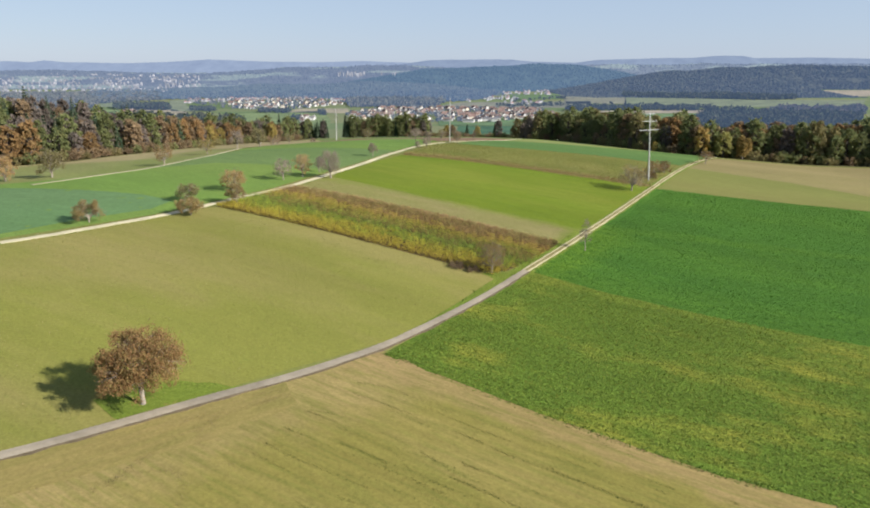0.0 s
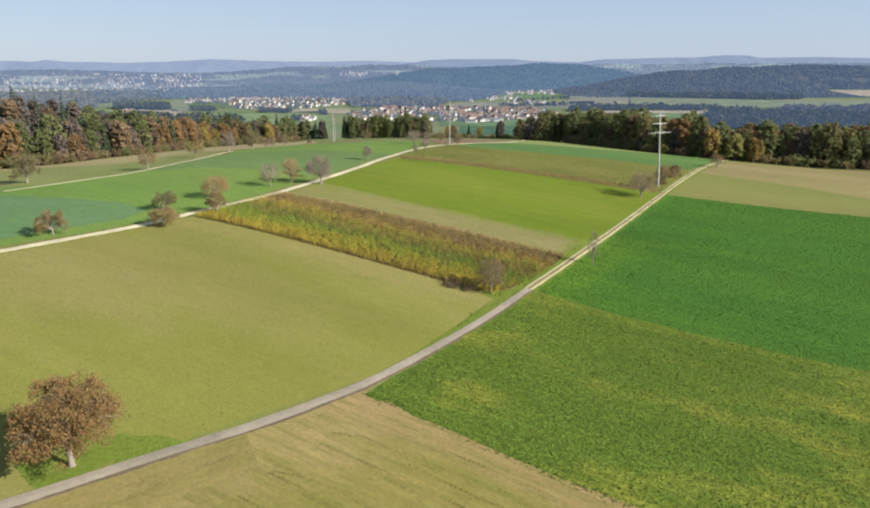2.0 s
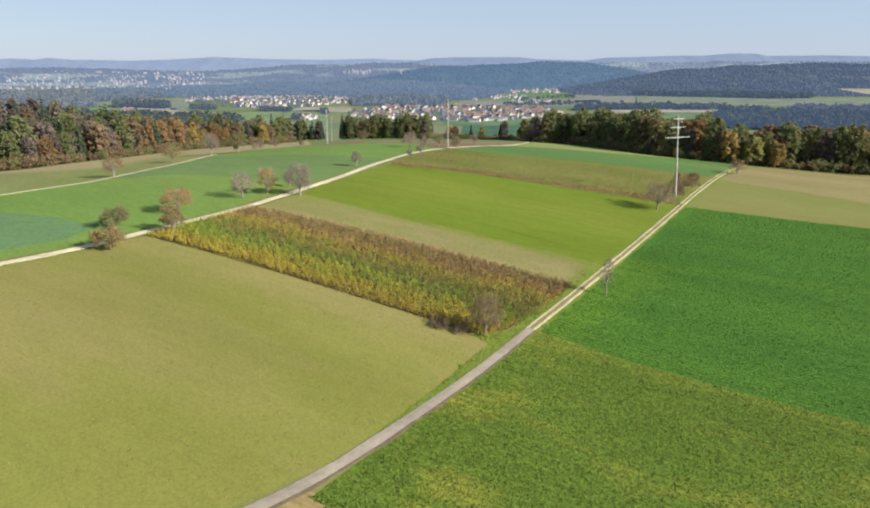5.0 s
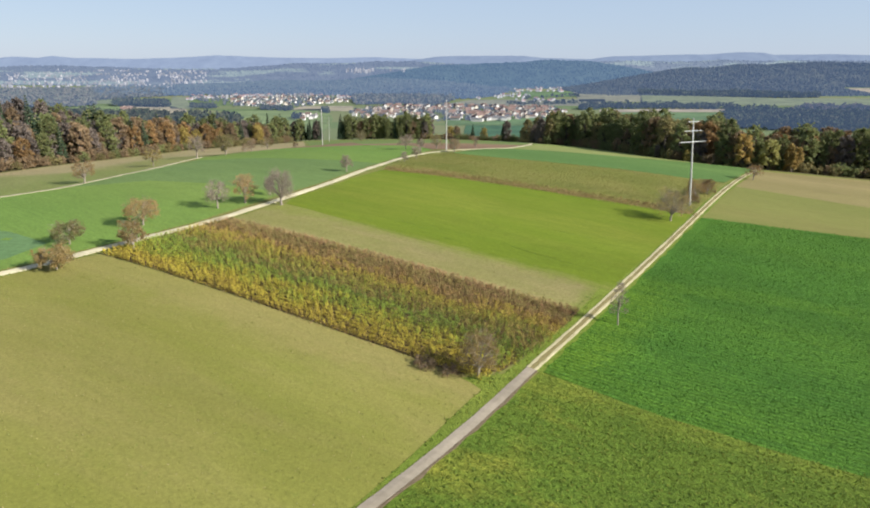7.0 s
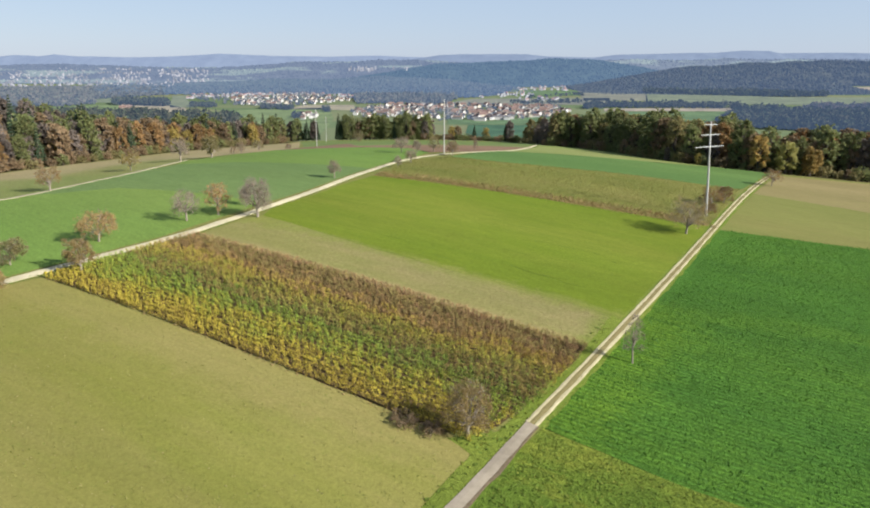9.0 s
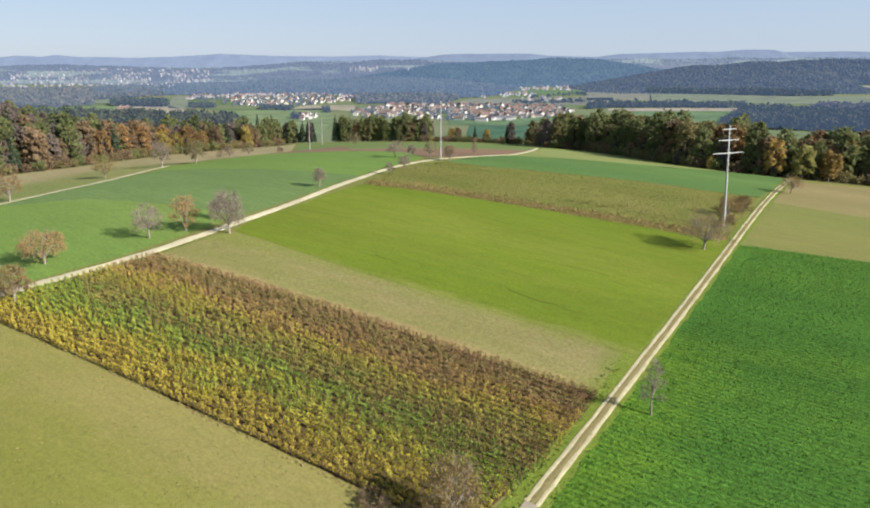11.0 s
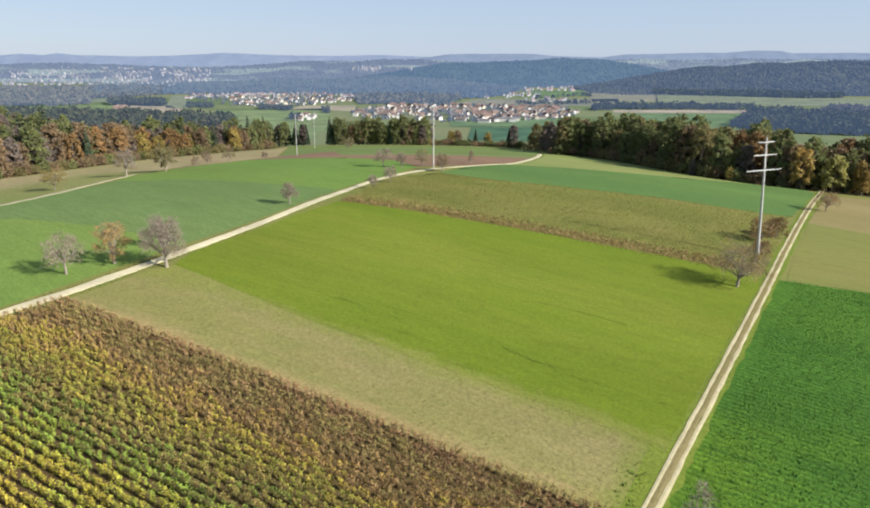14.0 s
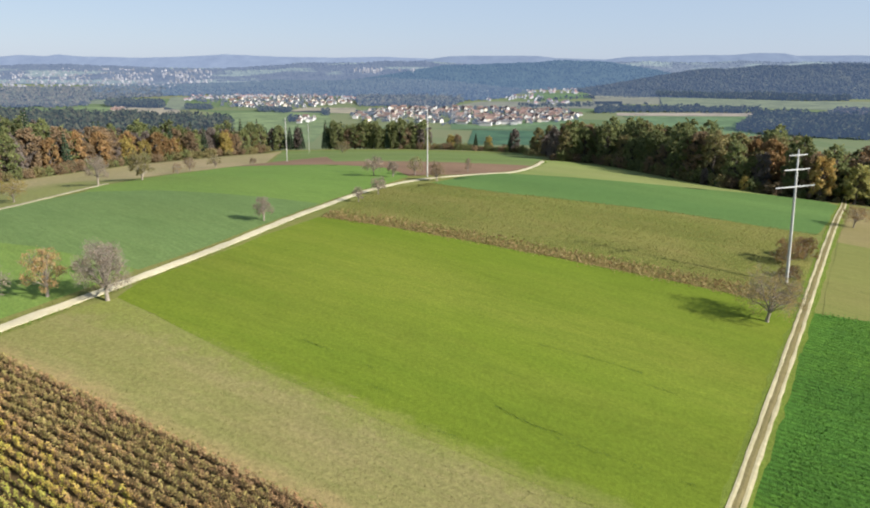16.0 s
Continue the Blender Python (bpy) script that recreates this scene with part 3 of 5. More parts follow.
def leaf(verts, faces, p, size, rnd, flat=0.7):
    """One folded leaf spray: two triangles bent along the middle; a high flat lays it down."""
    d = Vector((rnd.gauss(0, 1), rnd.gauss(0, 1), rnd.gauss(0, 1) * flat)).normalized()
    a = d.orthogonal().normalized()
    a.rotate(Matrix.Rotation(rnd.uniform(0, 6.28), 3, d))
    b = d.cross(a)
    s = size * rnd.uniform(0.6, 1.3)
    i = len(verts)
    verts += [p - a * s * 0.5, p + b * s * 0.42 + d * s * 0.12, p + a * s * 0.5, p - b * s * 0.42 + d * s * 0.12]
    faces += [(i, i + 1, i + 2), (i, i + 2, i + 3)]


def crown_lobes(rnd, h, spread, clear, count, waist=0.42, puff=(0.34, 0.5)):
    """Uneven lobes that fill a rounded crown."""
    lo, out = clear * h, []
    zm = lo + (h - lo) * waist
    for k in range(count):
        f = (k + 0.5) / count
        r = spread * rnd.uniform(*puff)
        z = lo + r * 0.55 + (h - lo - r * 1.25) * f ** 0.9
        hh = (h - zm) if z > zm else (zm - lo) * 1.5
        reach = max(0.0, spread * math.sqrt(max(0.02, 1 - ((z - zm) / hh) ** 2)) - r * 0.75) * rnd.uniform(0.75, 1.1)
        a = k * 2.4 + rnd.uniform(-0.4, 0.4)
        out.append((Vector((math.cos(a) * reach, math.sin(a) * reach, z)), r))
    return out


def broad_tree(name, seed, h, spread, mat, leaves, size, clear=0.24, limbs=11, twigs=9, slivers=0, lean=0.04, stem=0.035, vase=False, bunches=13, puff=(0.34, 0.5), bark=None):
    """A tree at the origin: tapered trunk, limbs that reach into each lobe of the crown, twigs, and leaf sprays."""
    rnd = random.Random(seed)
    V, F, tv, tf, lv, lf = [], [], [], [], [], []
    r0 = stem * h
    bend = Vector((rnd.uniform(-lean, lean), rnd.uniform(-lean, lean), 0)) * h
    trunk = [Vector((0, 0, -0.4)), Vector((0, 0, 0.06 * h)), bend * 0.4 + Vector((0, 0, 0.35 * h)), bend + Vector((0, 0, 0.78 * h))]
    if vase:
        trunk[2:] = [bend * 0.4 + Vector((0, 0, clear * h)), bend + Vector((0, 0, (0.25 + clear) * h)), bend * 1.6 + Vector((0, 0, 0.72 * h))]
        tube(V, F, trunk, [r0 * 1.5, r0, r0 * 0.9, r0 * 0.5, r0 * 0.1], 8)
    else:
        tube(V, F, trunk, [r0 * 1.5, r0, r0 * 0.7, r0 * 0.12], 8)
    lobes = crown_lobes(rnd, h, spread, clear, limbs, 0.24 if vase else 0.42, (0.28, 0.46) if vase else puff)
    for c, r in lobes:
        f = min(max((c.z / h) * 0.62, clear * 0.8), 0.7)
        if vase:
            f = clear * rnd.uniform(0.7, 1.1) + (0.12 if spread > 0.3 * h else 0.3) * c.z / h
        o = bend * f * 0.9 + Vector((0, 0, f * h))
        m = o.lerp(c, 0.5) + Vector((rnd.uniform(-.25, .25), rnd.uniform(-.25, .25), rnd.uniform(0, 0.04) * h))
        tube(V, F, [o, m, c], [r0 * 0.5, r0 * 0.3, r0 * 0.08], 5)
        for q in range(twigs):
            d = Vector((rnd.gauss(0, 1), rnd.gauss(0, 1), rnd.gauss(0.25, 0.8))).normalized() * r * rnd.uniform(0.7, 1.05)
            s = m.lerp(c, rnd.uniform(0.3, 1.0))
            tube(tv, tf, [s, s + d * 0.5 + Vector((0, 0, 0.1 * r)), c + d], [r0 * 0.11, r0 * 0.07, r0 * 0.02], 3)
    for k in range(slivers):
        c, r = rnd.choice(lobes)
        d = Vector((rnd.gauss(0, 1), rnd.gauss(0, 1), rnd.gauss(0.2, 0.85))).normalized()
        p = c + d * r * rnd.uniform(0.25, 0.95)
        e = p + (d + Vector((rnd.gauss(0, .5), rnd.gauss(0, .5), rnd.gauss(0.2, .4)))) * r * rnd.uniform(0.25, 0.45)
        w = Vector((rnd.gauss(0, 1), rnd.gauss(0, 1), rnd.gauss(0, 1))).normalized() * 0.028
        i = len(tv)
        tv += [p - w, p + w, e]
        tf.append((i, i + 1, i + 2))
    clumps = []
    for c, r in lobes:
        for q in range(bunches):
            d = Vector((rnd.gauss(0, 1), rnd.gauss(0, 1), rnd.gauss(0.15, 0.85))).normalized()
            clumps.append((c + d * r * rnd.uniform(0.4, 1.0), r * rnd.uniform(0.2, 0.4)))
    for k in range(leaves):
        c, r = rnd.choice(clumps)
        p = c + Vector((rnd.gauss(0, 0.6), rnd.gauss(0, 0.6), rnd.gauss(0, 0.5))) * r
        p.z = max(p.z, clear * h * 0.6 + rnd.uniform(0, 0.04) * h)
        leaf(lv, lf, p, size, rnd)
    root = new(name)
    mesh_object("trunk", V, F, bark or M_BARK, root, True)
    tagged(mesh_object("branchwork", tv, tf, bark or M_TWIG, root), kind="stuff")
    if lv:
        tagged(mesh_object("crown", lv, lf, mat, root), kind="stuff")
    return root


def conifer(name, seed, h, spread, mat, leaves, size):
    rnd = random.Random(seed)
    root = new(name)
    V, F = [], []
    tube(V, F, [Vector((0, 0, -0.3)), Vector((0, 0, h * 0.5)), Vector((0, 0, h * 0.97))], [0.018 * h, 0.012 * h, 0.002 * h], 6)
    mesh_object("trunk", V, F, M_BARK, root, True)
    lv, lf = [], []
    tiers = 13
    for k in range(leaves):
        t = rnd.random() ** 0.75
        tier = (int(t * tiers) + 0.5) / tiers
        r = spread * (1 - tier) * rnd.uniform(0.35, 1.0) + 0.1
        a = rnd.uniform(0, 6.283)
        z = h * (0.12 + 0.87 * tier) - r * 0.35 + rnd.uniform(-0.3, 0.3)
        leaf(lv, lf, Vector((math.cos(a) * r, math.sin(a) * r, z)), size * (1.15 - 0.5 * tier), rnd)
    tagged(mesh_object("crown", lv, lf, mat, root), kind="stuff")
    return root


def place(ob, x, y, turn=0.0, size=1.0, sink=0.1):
    c = copy_thing(ob, Matrix.Identity(4))
    c.location, c.rotation_euler, c.scale = (x, y, height(x, y) - sink), (0, 0, turn), (size, size, size)
    return c


def put(ob, x, y, turn=0.0, sink=0.1):
    ob.location, ob.rotation_euler = (x, y, height(x, y) - sink), (0, 0, turn)
    return ob
# lone trees in the fields: place, height, half width, leaves
def lone(name, seed, x, y, h, w, mat, leaves, size, label, clear=0.22, limbs=11, twigs=9, slivers=0, stem=0.032, turn=0.0):
    return tagged(put(broad_tree(name, seed, h, w, mat, leaves, size, clear, limbs, twigs, slivers, 0.04, stem, True), x, y, seed * 1.7 + turn), label, "tree")


lone("cherry_tree", 11, -39.0, 64.4, 8.7, 5.2, L_RUST, 34000, 0.16, "broad cherry tree with rust-brown autumn leaves beside the road", 0.3, 24, 14, turn=3.0)
lone("cherry_tree", 12, -82.5, 136.8, 5.0, 3.5, L_CHERRY, 5415, 0.19, "low round cherry tree with brown leaves in the rape field", 0.2, 12, 9, 500)
lone("cherry_tree", 13, -63.8, 147.2, 4.4, 3.4, L_CHERRY, 6137, 0.19, "low spreading cherry tree with brown leaves beside the lane", 0.2, 12, 9, 500)
lone("cherry_tree", 14, -69.3, 160.7, 4.8, 3.1, L_OLIVE, 3971, 0.19, "small cherry tree with thin olive leaves beyond the lane", 0.2, 12, 9, 500)
lone("cherry_tree", 15, -62.0, 175.0, 6.2, 3.9, L_PALE, 4693, 0.19, "cherry tree with yellow-orange leaves beyond the lane", 0.2, 12, 9, 500)
lone("cherry_tree", 16, -56.6, 159.4, 5.8, 3.0, L_CHERRY, 4332, 0.19, "brown-leaved cherry tree between the lane and the berry rows", 0.2, 12, 9, 500)
lone("fruit_tree", 17, -51.8, 191.0, 6.7, 3.2, L_BARE, 260, 0.28, "nearly bare grey fruit tree beyond the lane", 0.26, 11, 12, 2211)
lone("fruit_tree", 18, -47.0, 196.5, 7.5, 3.5, L_PALE, 3249, 0.19, "fruit tree with orange autumn leaves beyond the lane", 0.2, 12, 9, 500)
lone("fruit_tree", 19, -38.2, 196.2, 8.9, 3.9, L_BARE, 1100, 0.22, "tall wide grey fruit tree beside the lane with few leaves", 0.18, 15, 14, 4200)
lone("fruit_tree", 20, -43.4, 205.6, 5.2, 1.9, L_BARE, 160, 0.28, "slim bare grey fruit tree", 0.26, 11, 12, 1716)
lone("fruit_tree", 21, -29.1, 240.7, 5.2, 2.1, L_BARE, 350, 0.3, "small greyish fruit tree beyond the lane", 0.26, 11, 12, 1716)
lone("fruit_tree", 22, -12.5, 261.5, 4.0, 1.4, L_BARE, 120, 0.28, "slim bare fruit tree beside the lane", 0.26, 11, 12, 1320)
lone("fruit_tree", 23, -9.0, 272.0, 4.6, 2.2, L_BARE, 300, 0.3, "bare fruit tree beside the lane", 0.26, 11, 12, 1517)
lone("fruit_tree", 24, -14.7, 306.5, 6.2, 3.4, L_BARE, 420, 0.35, "wide bare greyish fruit tree", 0.26, 11, 12, 2046)
lone("fruit_tree", 25, -8.6, 304.8, 5.0, 2.0, L_BARE, 260, 0.35, "small bare fruit tree", 0.26, 11, 12, 1650)
lone("fruit_tree", 26, -2.3, 310.6, 6.0, 2.8, L_OLIVE, 1516, 0.19, "fruit tree with thin olive leaves near the pole", 0.2, 12, 9, 500)
lone("fruit_tree", 27, 5.0, 297.5, 6.0, 2.9, L_BROWN, 2888, 0.19, "dark brown fruit tree beside the pole", 0.15, 12, 9, 500)
lone("fruit_tree", 28, 14.5, 322.5, 5.0, 1.4, L_BROWN, 577, 0.18, "slim dark bare tree", 0.2, 12, 9, 500)
lone("fruit_tree", 29, -101.5, 267.5, 6.2, 3.8, L_GOLD, 2346, 0.21, "thin golden fruit tree beside the path", 0.25, 12, 9, 500)
lone("fruit_tree", 30, -99.5, 302.5, 9.2, 3.6, L_BARE, 500, 0.35, "bare grey walnut tree at the field edge", 0.26, 11, 12, 3035)
lone("fruit_tree", 31, -92.4, 315.8, 9.6, 4.4, L_OLIVE, 5415, 0.26, "olive-leaved fruit tree at the field edge", 0.12, 12, 9, 500)
lone("fruit_tree", 32, -91.8, 341.0, 4.2, 2.0, L_BROWN, 1083, 0.18, "small brown fruit tree", 0.15, 12, 9, 500)
lone("fruit_tree", 33, -93.5, 356.0, 6.0, 2.6, L_BROWN, 1516, 0.21, "brown fruit tree at the field edge", 0.15, 12, 9, 500)
lone("fruit_tree", 34, -91.5, 377.0, 6.2, 3.0, L_OLIVE, 1805, 0.22, "olive fruit tree at the field edge", 0.15, 12, 9, 500)
lone("bush", 35, -80.5, 393.0, 3.0, 1.8, L_BROWN, 902, 0.21, "low brown bush on the ploughed field", 0.08, 12, 9, 500)
lone("fruit_tree", 36, -56.0, 480.0, 7.5, 4.6, L_OLIVE, 2527, 0.29, "olive tree on the crest", 0.1, 12, 9, 500)
lone("fruit_tree", 37, 60.2, 208.3, 8.8, 5.0, L_CHERRY, 3600, 0.16, "spreading thinly leaved brown fruit tree beside the track", 0.18, 16, 12, 1900)
lone("bush", 38, 77.0, 236.5, 5.6, 3.6, L_RUST, 3249, 0.19, "brownish bare bush beside the power pole", 0.05, 12, 9, 500)
lone("bush", 39, 82.2, 240.2, 5.2, 2.6, L_RUST, 3249, 0.19, "rust-brown bush beside the track", 0.05, 12, 9, 500)
lone("bush", 40, 73.5, 228.5, 2.6, 2.2, L_RUST, 1805, 0.17, "low brown scrub at the foot of the power pole", 0.04, 12, 9, 500)
lone("fruit_tree", 41, 112.0, 273.6, 6.2, 3.4, L_RUST, 2346, 0.17, "brown fruit tree leaning beside the track", 0.2, 12, 9, 500)
lone("fruit_tree", 42, -101.8, 224.5, 7.2, 3.4, L_RUST, 2888, 0.19, "reddish brown fruit tree beside the path", 0.2, 12, 9, 500)
lone("fruit_tree", 43, -129.0, 202.5, 9.3, 4.8, L_OLIVE, 4693, 0.26, "olive-brown tree beside the wood", 0.15, 12, 9, 500)
lone("fruit_tree", 44, -140.5, 197.0, 8.3, 4.2, L_PALE, 3610, 0.26, "orange-brown tree beside the wood", 0.1, 12, 9, 500)
lone("fruit_tree", 45, 6.0, 124.0, 6.7, 3.0, L_CHERRY, 5200, 0.16, "thinly leaved brown fruit tree at the corner of the berry rows", 0.2, 14, 12, 900)
lone("fruit_tree", 46, 30.2, 144.9, 7.9, 1.6, L_BARE, 90, 0.2, "slim bare tree with a thin upright trunk beside the track", 0.22, 12, 8, 1500, 0.015)

lone("bramble", 47, -1.2, 125.2, 1.5, 1.9, L_BROWN, 1700, 0.14, "low dark bramble thicket before the berry rows", 0.03, 9, 5)
lone("bramble", 48, 2.0, 124.0, 1.3, 1.6, L_BROWN, 1300, 0.14, "small dark bramble beside the lone fruit tree", 0.03, 9, 5)

# woodland
KINDS = [("oak_tree", 18, 4.8, L_GREEN, "green-leaved"), ("ash_tree", 19, 5, L_OLIVE, "olive-yellow"), ("beech_tree", 17, 4.6, L_BROWN, "brown-leaved"),
         ("maple_tree", 16, 4.4, L_ORANGE, "orange autumn"), ("birch_tree", 15, 4.6, L_GOLD, "golden autumn"), ("oak_tree", 20, 5.2, L_GREEN, "tall green"),
         ("ash_tree", 16, 3.8, L_GREYBROWN, "slim grey-brown")]
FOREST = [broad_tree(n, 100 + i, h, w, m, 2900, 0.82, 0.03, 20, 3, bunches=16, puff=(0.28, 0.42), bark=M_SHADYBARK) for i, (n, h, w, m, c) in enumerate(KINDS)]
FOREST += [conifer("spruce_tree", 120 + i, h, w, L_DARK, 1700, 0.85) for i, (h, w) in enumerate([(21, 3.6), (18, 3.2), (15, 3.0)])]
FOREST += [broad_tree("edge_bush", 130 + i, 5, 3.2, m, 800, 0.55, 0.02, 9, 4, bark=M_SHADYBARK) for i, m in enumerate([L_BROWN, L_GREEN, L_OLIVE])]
for ob, w in zip(FOREST, [k[4] for k in KINDS] + ["dark green"] * 3 + ["brown", "green", "olive"]):
    what = "spruce in the wood" if "spruce" in ob.name else "bush at the wood's edge" if "bush" in ob.name else "broad-leaved tree at the wood's edge"
    tagged(ob, f"{w} {what}", "bush" if "bush" in ob.name else "tree", "woodland")
USED = set()
# bright trees that stand out of the dark wood: kind, place, height
BRIGHT = [(4, 130.5, 323.5, 14.5), (1, 140.5, 320.5, 13.5), (4, 150, 319.5, 12)]


def wood(edge, rows, step, seed, kinds, back, grow_back=0.0):
    """Ranks of trees behind an edge line; kinds: what stands in the first rank, and behind it."""
    rnd, line = random.Random(seed), smooth_line(edge, step)
    for r in range(rows):
        for p in line:
            x = p.x + back[0] * (r + rnd.uniform(-0.35, 0.35)) + rnd.uniform(-0.4, 0.4) * step
            y = p.y + back[1] * (r + rnd.uniform(-0.35, 0.35)) + rnd.uniform(-0.4, 0.4) * step
            k = rnd.choice(kinds[min(r, len(kinds) - 1)])
            s = rnd.uniform(0.68, 1.15) + grow_back * r
            if any(math.hypot(x - q[1], y - q[2] + 4) < 7 for q in BRIGHT):
                s *= 0.45
            if k not in USED:
                USED.add(k)
                put(FOREST[k], x, y, rnd.uniform(0, 6.28), 0.3)
            else:
                place(FOREST[k], x, y, rnd.uniform(0, 6.28), s, 0.3)


BROADS, DARKS, BUSHES = [0, 1, 2, 3, 4, 5, 6], [7, 8, 9], [10, 11, 12]
LEFT_EDGE = [(-200, 228), (-168, 268), (-156, 310), (-154, 360), (-152, 425), (-138, 480), (-120, 548)]
wood(LEFT_EDGE, 1, 4.0, 1, [BUSHES], (-4, 2))
wood([(x - 4, y + 2) for x, y in LEFT_EDGE], 1, 6.4, 8, [[0, 2, 3, 6, 2, 3, 6, 5, 0, 4, 4, 7, 3]], (-5.5, 3))
wood([(x - 10, y + 5) for x, y in LEFT_EDGE], 4, 5.0, 18, [[6, 7, 2, 6, 5, 6], [6, 5, 7, 6], [6, 7, 5, 6]], (-5.5, 3))
wood([(-330, 290), (-280, 330), (-240, 380), (-215, 450)], 4, 7.0, 2, [[6, 7, 2, 6], [6, 7, 6, 5], [6, 6, 8, 5]], (-7, 6))
wood([(-138, 566), (-102, 566)], 3, 4.0, 13, [[9, 8, 0, 6], DARKS], (0, 5))
wood([(-84, 566), (-60, 568), (-34, 566), (-14, 566)], 4, 3.8, 3, [[0, 5, 6, 2, 0, 9], [5, 0, 7, 0], [7, 8, 0, 5], DARKS], (0, 4))
wood([(-28, 562), (4, 567), (34, 562), (56, 552)], 2, 3.4, 4, [BUSHES, [10, 11, 12, 10, 9]], (0, 4))
wood([(-20, 572), (14, 575), (34, 566), (50, 560)], 1, 11.0, 14, [[6, 12, 2, 6, 4]], (0, 6))
RIGHT_EDGE = [(57, 424), (77, 420), (89, 384), (101, 346), (115, 332), (134, 323), (160, 318), (200, 305), (250, 284), (315, 256)]
wood([(60, 540), (66, 500), (70, 460), (64, 428)], 2, 6.0, 5, [[6, 12, 11, 1, 0], [6, 11, 1, 5]], (8, 2))
wood(RIGHT_EDGE, 1, 3.6, 6, [BUSHES], (2, 2.5))
wood([(x + 3.5, y + 4.5) for x, y in RIGHT_EDGE], 6, 5.4, 7, [[0, 5, 2, 0, 6, 5, 1], [0, 2, 5, 3, 1, 2], [0, 5, 2, 1, 3], [0, 5, 2, 3]], (5.0, 6.5), 0.015)
# a few bright trees that stand out before the dark wood
L_SUNGOLD = leaf_material("sunny_gold_leaves", [(0.42, 0.29, 0.095), (0.46, 0.32, 0.11), (0.35, 0.25, 0.085), (0.43, 0.33, 0.12)], 0.4)
L_SUNGREEN = leaf_material("yellow_green_leaves", [(0.29, 0.28, 0.095), (0.34, 0.31, 0.11), (0.25, 0.255, 0.085), (0.37, 0.32, 0.125)], 0.4)
for i, (k, x, y, h) in enumerate(BRIGHT):
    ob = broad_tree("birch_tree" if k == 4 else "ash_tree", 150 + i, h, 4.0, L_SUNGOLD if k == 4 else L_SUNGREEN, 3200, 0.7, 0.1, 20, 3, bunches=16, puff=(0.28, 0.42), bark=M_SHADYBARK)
    tagged(put(ob, x, y, i, 0.3), "golden birch standing out of the dark wood" if k == 4 else "yellow-green ash standing out of the dark wood", "tree", "woodland")
for k, x, y, s in [(6, 100, 343, 0.4), (4, 110, 333, 0.36), (2, 90, 376, 0.45)]:
    place(FOREST[k], x, y, x, s, 0.3)
# ---- berry rows ----
def row_leaf_material():
    m, n, l, b = material("berry_leaves", 0.9, 0.06)
    v = coords(n, l, radians(25.5))
    sep, comb = n.new("ShaderNodeSeparateXYZ"), n.new("ShaderNodeMath")
    l.new(v, sep.inputs["Vector"])
    r = n.new("ShaderNodeMapRange")
    r.inputs["From Min"].default_value, r.inputs["From Max"].default_value = 113.5, 143.0
    l.new(sep.outputs["Y"], r.inputs["Value"])
    wob = n.new("ShaderNodeMapRange")
    wob.inputs["To Min"].default_value, wob.inputs["To Max"].default_value = -0.5, 0.5
    l.new(noise_at(n, l, coords(n, l, radians(25.5), (0.4, 1, 1)), 0.3, 6, 0.85), wob.inputs["Value"])
    l.new(r.outputs["Result"], comb.inputs[0])
    l.new(wob.outputs["Result"], comb.inputs[1])
    # each plant turns at its own pace
    vo, own, flat = n.new("ShaderNodeTexVoronoi"), n.new("ShaderNodeMapRange"), n.new("ShaderNodeMapping")
    flat.inputs["Scale"].default_value = (1.2, 1.0, 0.0)
    vo.inputs["Scale"].default_value = 1.0
    l.new(v, flat.inputs["Vector"])
    l.new(flat.outputs["Vector"], vo.inputs["Vector"])
    hue = n.new("ShaderNodeSeparateColor")
    l.new(vo.outputs["Color"], hue.inputs["Color"])
    own.inputs["To Min"].default_value, own.inputs["To Max"].default_value = -0.06, 0.06
    l.new(hue.outputs["Red"], own.inputs["Value"])
    both = n.new("ShaderNodeMath")
    l.new(comb.outputs["Value"], both.inputs[0])
    l.new(own.outputs["Result"], both.inputs[1])
    c = ramp(n, l, both.outputs["Value"], [(0.0, (0.205, 0.16, 0.03)), (0.1, (0.24, 0.195, 0.03)), (0.2, (0.225, 0.20, 0.03)), (0.3, (0.15, 0.182, 0.028)), (0.42, (0.098, 0.15, 0.028)), (0.5, (0.17, 0.112, 0.042)),
                                           (0.58, (0.145, 0.165, 0.03)), (0.68, (0.255, 0.20, 0.04)), (0.78, (0.18, 0.108, 0.055)), (0.9, (0.155, 0.138, 0.045)), (1.0, (0.175, 0.108, 0.055))])
    c = mix(n, l, 1.0, c, ramp(n, l, hue.outputs["Green"], grey(0.0, 1.0, 0.8, 1.2)), "MULTIPLY")
    g = n.new("ShaderNodeNewGeometry")
    c = mix(n, l, 1.0, c, ramp(n, l, g.outputs["Random Per Island"], grey(0.0, 1.0, 1.7, 2.7)), "MULTIPLY")
    l.new(c, b.inputs["Base Color"])
    return m


M_BERRY = row_leaf_material()


